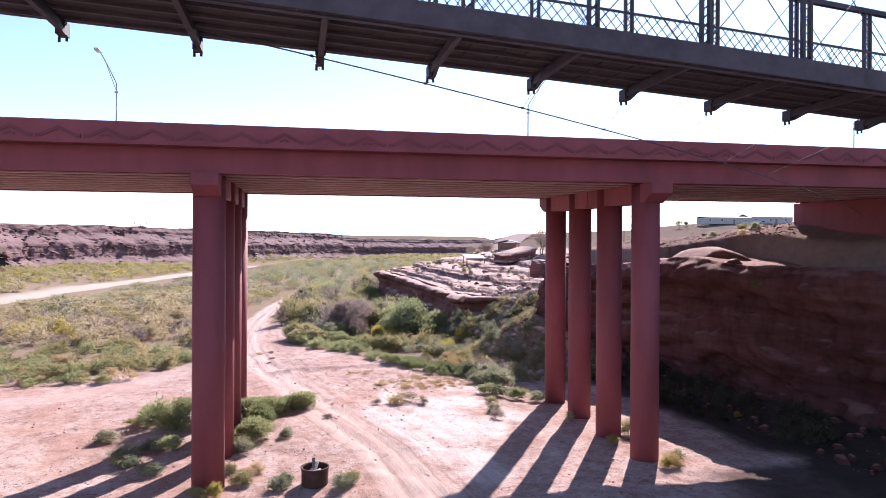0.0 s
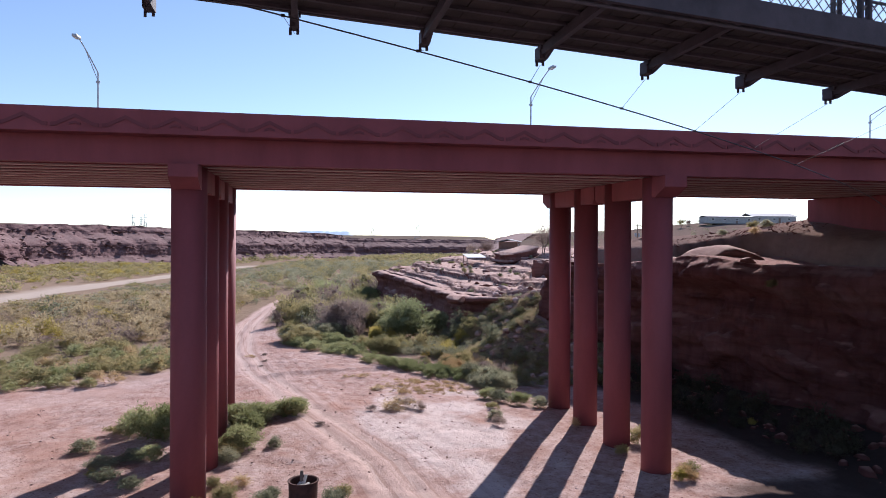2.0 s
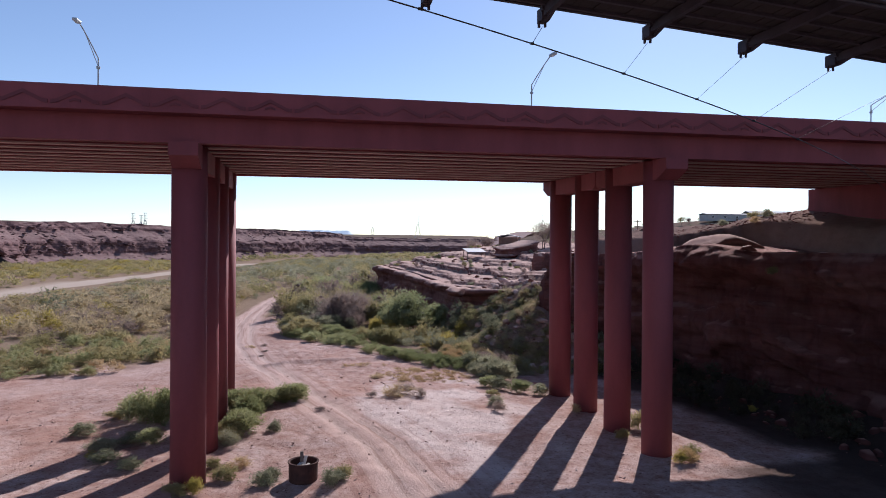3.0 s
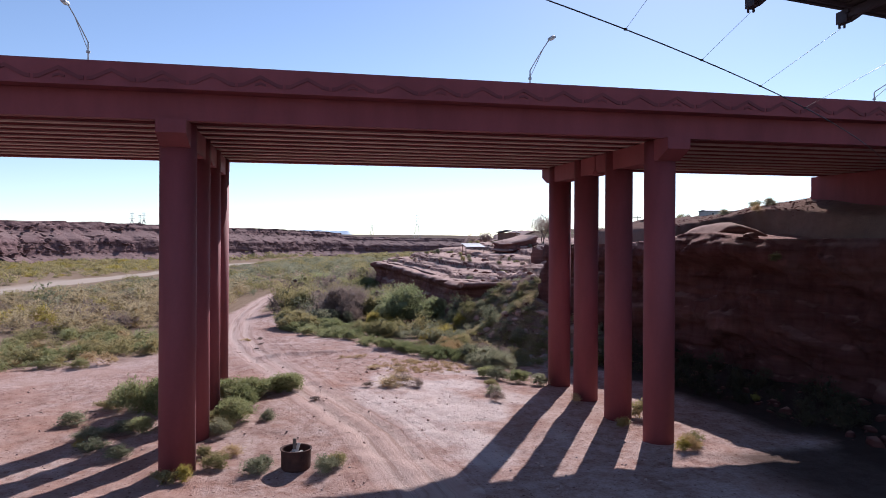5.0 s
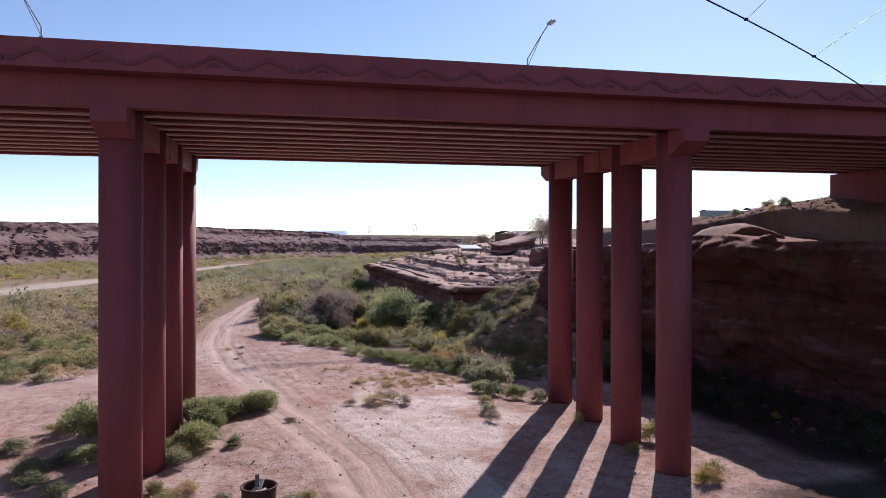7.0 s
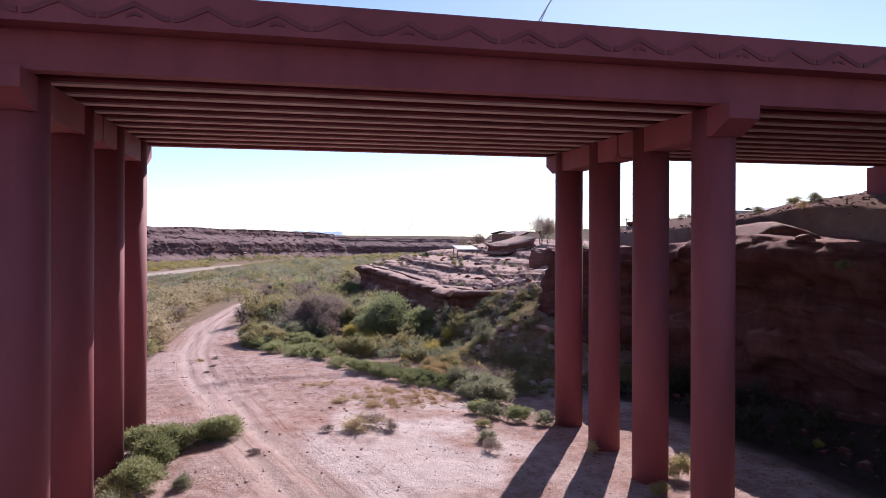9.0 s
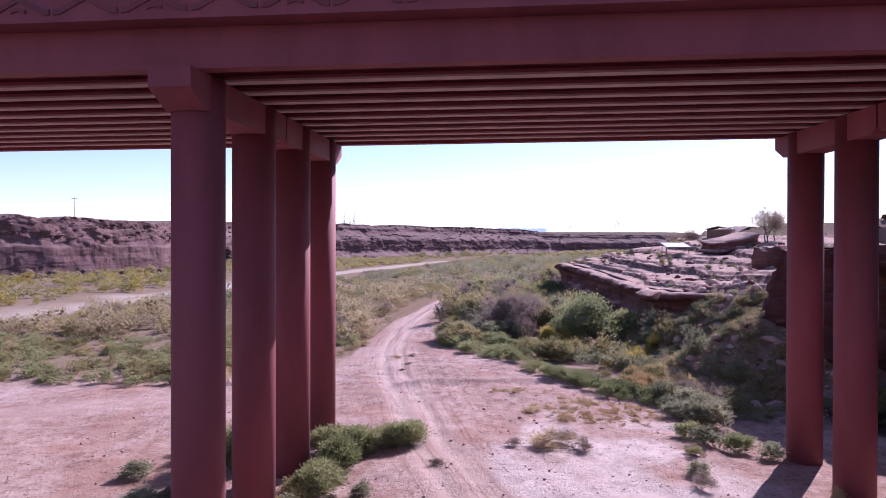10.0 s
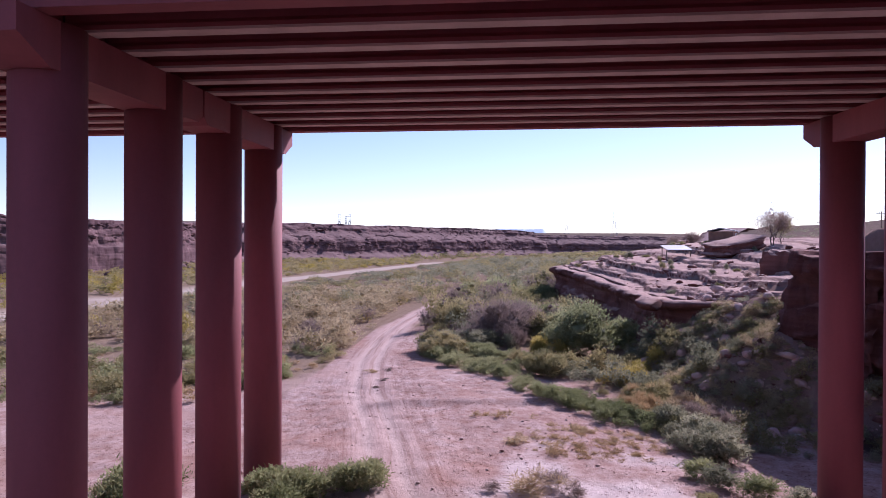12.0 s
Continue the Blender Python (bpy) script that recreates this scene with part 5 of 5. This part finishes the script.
thicket("low_olive_scrub", OLIVE, scattered(300, (-46, -8), (57, 80), 1.6, 0.9, lambda x, y: low(x, y) and patchy(x, y, 4, -0.05, 8)), 520, 0.05, 1.6, "band of low olive scrub")
thicket("russet_scrub", STRAW, scattered(130, (-46, -9), (58, 74), 1.2, 0.65, lambda x, y: low(x, y) and patchy(x, y, 6, 0.1, 12)), 420, 0.045, 2.4, "russet dry weeds in the low scrub")
thicket("tamarisk", TAN, scattered(430, (-52, -8.5), (76, 150), 3.3, 2.1, lambda x, y: clear(x, y) and inland(x, y, 10.5)), 700, 0.033, 1.8, "tall grey-tan tamarisk thicket beside the river")
thicket("grey_bare_scrub", BARE, scattered(100, (-50, -10), (76, 110), 2.2, 1.5, lambda x, y: clear(x, y) and inland(x, y, 10.5)), 440, 0.024, 5.0, "leafless purple-grey brush")
thicket("tamarisk_yellow", YELLOW, scattered(60, (-52, -9), (78, 140), 2.2, 1.4, lambda x, y: clear(x, y) and inland(x, y, 10.5)), 420, 0.058, 1.7, "yellow bushes among the tamarisk")
thicket("yellow_brush", YELLOW, scattered(420, (-130, -40), (90, 420), 2.8, 1.6, lambda x, y: clear(x, y) and beyond(x, y) and patchy(x, y, 22, -0.05, 5)), 150, 0.1, 1.5, "yellow autumn brush beyond the river")
thicket("far_green_brush", OLIVE, scattered(900, (-130, -40), (84, 430), 3.0, 1.8, lambda x, y: clear(x, y) and beyond(x, y)), 110, 0.115, 1.5, "olive brush on the far bank")
thicket("valley_brush", SAGE, scattered(620, (-60, 120), (96, 460), 3.9, 2.6, lambda x, y: clear(x, y) and inland(x, y, 10.5)), 280, 0.066, 1.5, "grey-green brush filling the valley floor")
thicket("valley_olive_brush", OLIVE, scattered(600, (-50, 110), (100, 460), 3.8, 2.4, lambda x, y: clear(x, y) and inland(x, y, 10.5)), 280, 0.066, 1.5, "olive brush filling the valley floor")
thicket("valley_green_brush", GREEN, scattered(220, (-8, 22), (88, 170), 2.7, 1.7, lambda x, y: clear(x, y) and x > -2 + 0.02 * y), 480, 0.056, 1.6, "green willows along the valley floor")
thicket("farthest_brush", OLIVE, scattered(900, (-60, 330), (440, 1000), 5.0, 3.0, lambda x, y: clear(x, y)), 50, 0.16, 1.6, "distant olive brush in the valley")
thicket("rim_scrub", SAGE, scattered(480, (30, 160), (48, 260), 1.5, 0.9, lambda x, y: (y > 70 or x > 50) and x > rim(RIGHT, y)[0] + (9 if y < 62 else 20) and not (36 < x < 70 and 28 < y < 50)), 80, 0.09, 1.8, "low scrub on the plateau")


# ---- houses, poles and pylons ----
def on_ground(x, y):
    return float(ground_z(x, y))


def house(name, x, y, turn, size, roof_h, wall_mat, roof_mat, label, windows=2, z=None):
    h = thing(name, (x, y, on_ground(x, y) - 0.1 if z is None else z), label, "house")
    h.rotation_euler = (0, 0, radians(turn))
    w, d, t = size
    part("wall", box((-w / 2, -d / 2, 0), (w / 2, d / 2, t), 0.02), wall_mat, h)
    V, F = extruded([(-d / 2 - 0.25, t), (0, t + roof_h), (d / 2 + 0.25, t), (d / 2 + 0.25, t + 0.12), (0, t + roof_h + 0.14), (-d / 2 - 0.25, t + 0.12)], -w / 2 - 0.25, w / 2 + 0.25)
    part("roof", (V, F), roof_mat, h)
    for k in range(windows):
        cx = -w / 2 + w * (k + 0.5) / windows
        win = part("window", box((cx - 0.45, -d / 2 - 0.05, t * 0.45), (cx + 0.45, -d / 2 + 0.02, t * 0.8)), WHITE, h)
        part("pane", box((cx - 0.38, -d / 2 - 0.07, t * 0.49), (cx + 0.38, -d / 2 - 0.052, t * 0.76)), DARKGLASS, win)
    part("door", box((w * 0.1, -d / 2 - 0.04, 0.05), (w * 0.1 + 0.75, -d / 2 + 0.02, 1.7)), WOOD, h)
    return h


house("shed", 38.4, 121.0, 62, (4.2, 3.4, 1.4), 0.4, SIDING, ROOFING, "brown wooden shed with a low roof behind the rock slab", 1)
house("trailer_house", 142.5, 205.0, -4, (17.5, 5.0, 2.2), 0.4, PALE, ROOFING, "long pale mobile home on the plateau", 4)
house("house", 161.5, 209.0, -8, (16.0, 8.0, 2.2), 1.2, PALE, ROOFING, "pale house with a grey gable roof on the plateau", 3)
house("stone_hut", -168.0, 316.0, 20, (5.0, 4.0, 2.6), 0.1, SIDING, ROOFING, "small dark hut on the canyon's rim", 1)

carport = thing("carport", (27.4, 105.0, on_ground(27.4, 105.0) - 0.35), "open shelter with a sunlit white metal roof", "shelter")
part("roof", (turned(box((-1.6, -1.3, 0), (1.6, 1.3, 0.06))[0], 0.1, (0.22, 0), (1, 1, 1)) + np.array([0, 0, 1.5]), box((-1.6, -1.3, 0), (1.6, 1.3, 0.06))[1]), TIN, carport)
for sx in (-1.45, 1.45):
    for sy in (-1.15, 1.15):
        part("post", bar((sx, sy, -0.3), (sx, sy, 1.47 + 0.22 * sy), 0.1, 0.1), WOOD, carport)


def pickup(x, y, turn):
    c = thing("pickup_truck", (x, y, on_ground(x, y)), "parked blue-grey pickup truck by the mobile home", "truck")
    c.rotation_euler = (0, 0, radians(turn))
    prof = [(-2.2, 0.45), (-2.2, 0.95), (-0.5, 0.95), (-0.35, 1.5), (0.75, 1.5), (1.15, 0.98), (2.1, 0.9), (2.2, 0.45)]
    V, F = extruded([(a, b) for a, b in prof[::-1]], -0.78, 0.78)
    part("body", (V[:, [1, 0, 2]], F), CARPAINT, c)
    for sx in (-1.35, 1.35):
        for sy in (-0.75, 0.75):
            wheel = part("wheel", tube([(sx, sy - 0.1, 0.32), (sx, sy + 0.1, 0.32)], 0.33, 14), DARKGLASS, c)
            part("rim", tube([(sx, sy - 0.11, 0.32), (sx, sy + 0.11, 0.32)], 0.17, 10), GALV, wheel)
    part("side_window", box((-0.25, -0.79, 1.02), (0.8, 0.79, 1.4)), DARKGLASS, c)


pickup(153.0, 199.0, 172)


def utility_pole(x, y, h, arms=1, cans=0):
    p = thing("utility_pole", (x, y, on_ground(x, y)), "weathered wooden utility pole with a crossarm", "pole", "poles on the plateau")
    part("pole", tube([(0, 0, -0.5), (0, 0, h * 0.5), (0, 0, h)], 0.15, 8, 0.1), WOOD, p)
    for k in range(arms):
        arm = part("crossarm", bar((-1.0, 0, h - 0.4 - 1.1 * k), (1.0, 0, h - 0.4 - 1.1 * k), 0.1, 0.12), WOOD, p)
        for s in (-0.9, -0.4, 0.4, 0.9):
            part("insulator", tube([(s, 0, h - 0.34 - 1.1 * k), (s, 0, h - 0.16 - 1.1 * k)], 0.05, 6), GALV, arm)
    for k in range(cans):
        part("transformer", tube([(-0.4 + 0.8 * k, 0, h - 3.0), (-0.4 + 0.8 * k, 0, h - 2.2)], 0.26, 10), GALV, p)


utility_pole(76.0, 143.0, 7.6, 2, 2)
utility_pole(82.0, 160.0, 7.0)
utility_pole(66.0, 150.0, 6.0)
utility_pole(-150.8, 245.0, 9.2)


def pylon(x, y, z, h):
    p = thing("transmission_tower", (x, y, z), "distant steel lattice transmission tower on the plateau", "pylon", "transmission towers")
    w = h * 0.13
    legs = []
    for sx, sy in ((-1, -1), (1, -1), (1, 1), (-1, 1)):
        part("leg", bar((sx * w, sy * w, 0), (sx * w * 0.25, sy * w * 0.25, h * 0.62), 0.3, 0.3), GALV, p)
    for k in range(4):
        a, b = 1 - 0.185 * k, 1 - 0.185 * (k + 1)
        za, zb = h * 0.155 * k, h * 0.155 * (k + 1)
        for s in (-1, 1):
            for e in (-1, 1):
                part("brace", bar((-e * w * a, s * w * a, za), (e * w * b, s * w * b, zb), 0.16, 0.16), GALV, p)
    part("head", joined([bar((s * w * 0.25, 0, h * 0.62), (s * w * 0.3, 0, h), 0.3, 0.3) for s in (-1, 1)]), GALV, p)
    for k in range(3):
        part("crossarm", bar((-w * (1.0 - 0.15 * k), 0, h * (0.7 + 0.13 * k)), (w * (1.0 - 0.15 * k), 0, h * (0.7 + 0.13 * k)), 0.3, 0.3), GALV, p)


for px_, py_, ph in ((188.0, 1090.0, 38.0), (136.0, 1310.0, 28.0), (-175.0, 820.0, 22.0), (-190.0, 830.0, 22.0), (-184.0, 840.0, 20.0)):
    pylon(px_, py_, on_ground(px_, py_) - 0.5, ph)

# far table mountain
mx = np.linspace(-1, 1, 60)
topz = 48 * smooth(-1.0, -0.55, mx) * smooth(1.0, 0.72, mx) + 3 * vnoise(mx * 12, mx * 0, 2)
V = np.concatenate([np.stack([mx * 200, mx * 0, mx * 0 - 30], -1), np.stack([mx * 180, mx * 0 + 60, topz], -1), np.stack([mx * 180, mx * 0 + 400, topz], -1), np.stack([mx * 200, mx * 0 + 460, mx * 0 - 30], -1)])
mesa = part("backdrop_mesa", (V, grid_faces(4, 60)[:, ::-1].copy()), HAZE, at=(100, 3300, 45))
tagged(mesa, "far flat-topped mesa, blue with distance", "mesa", kind="structure")
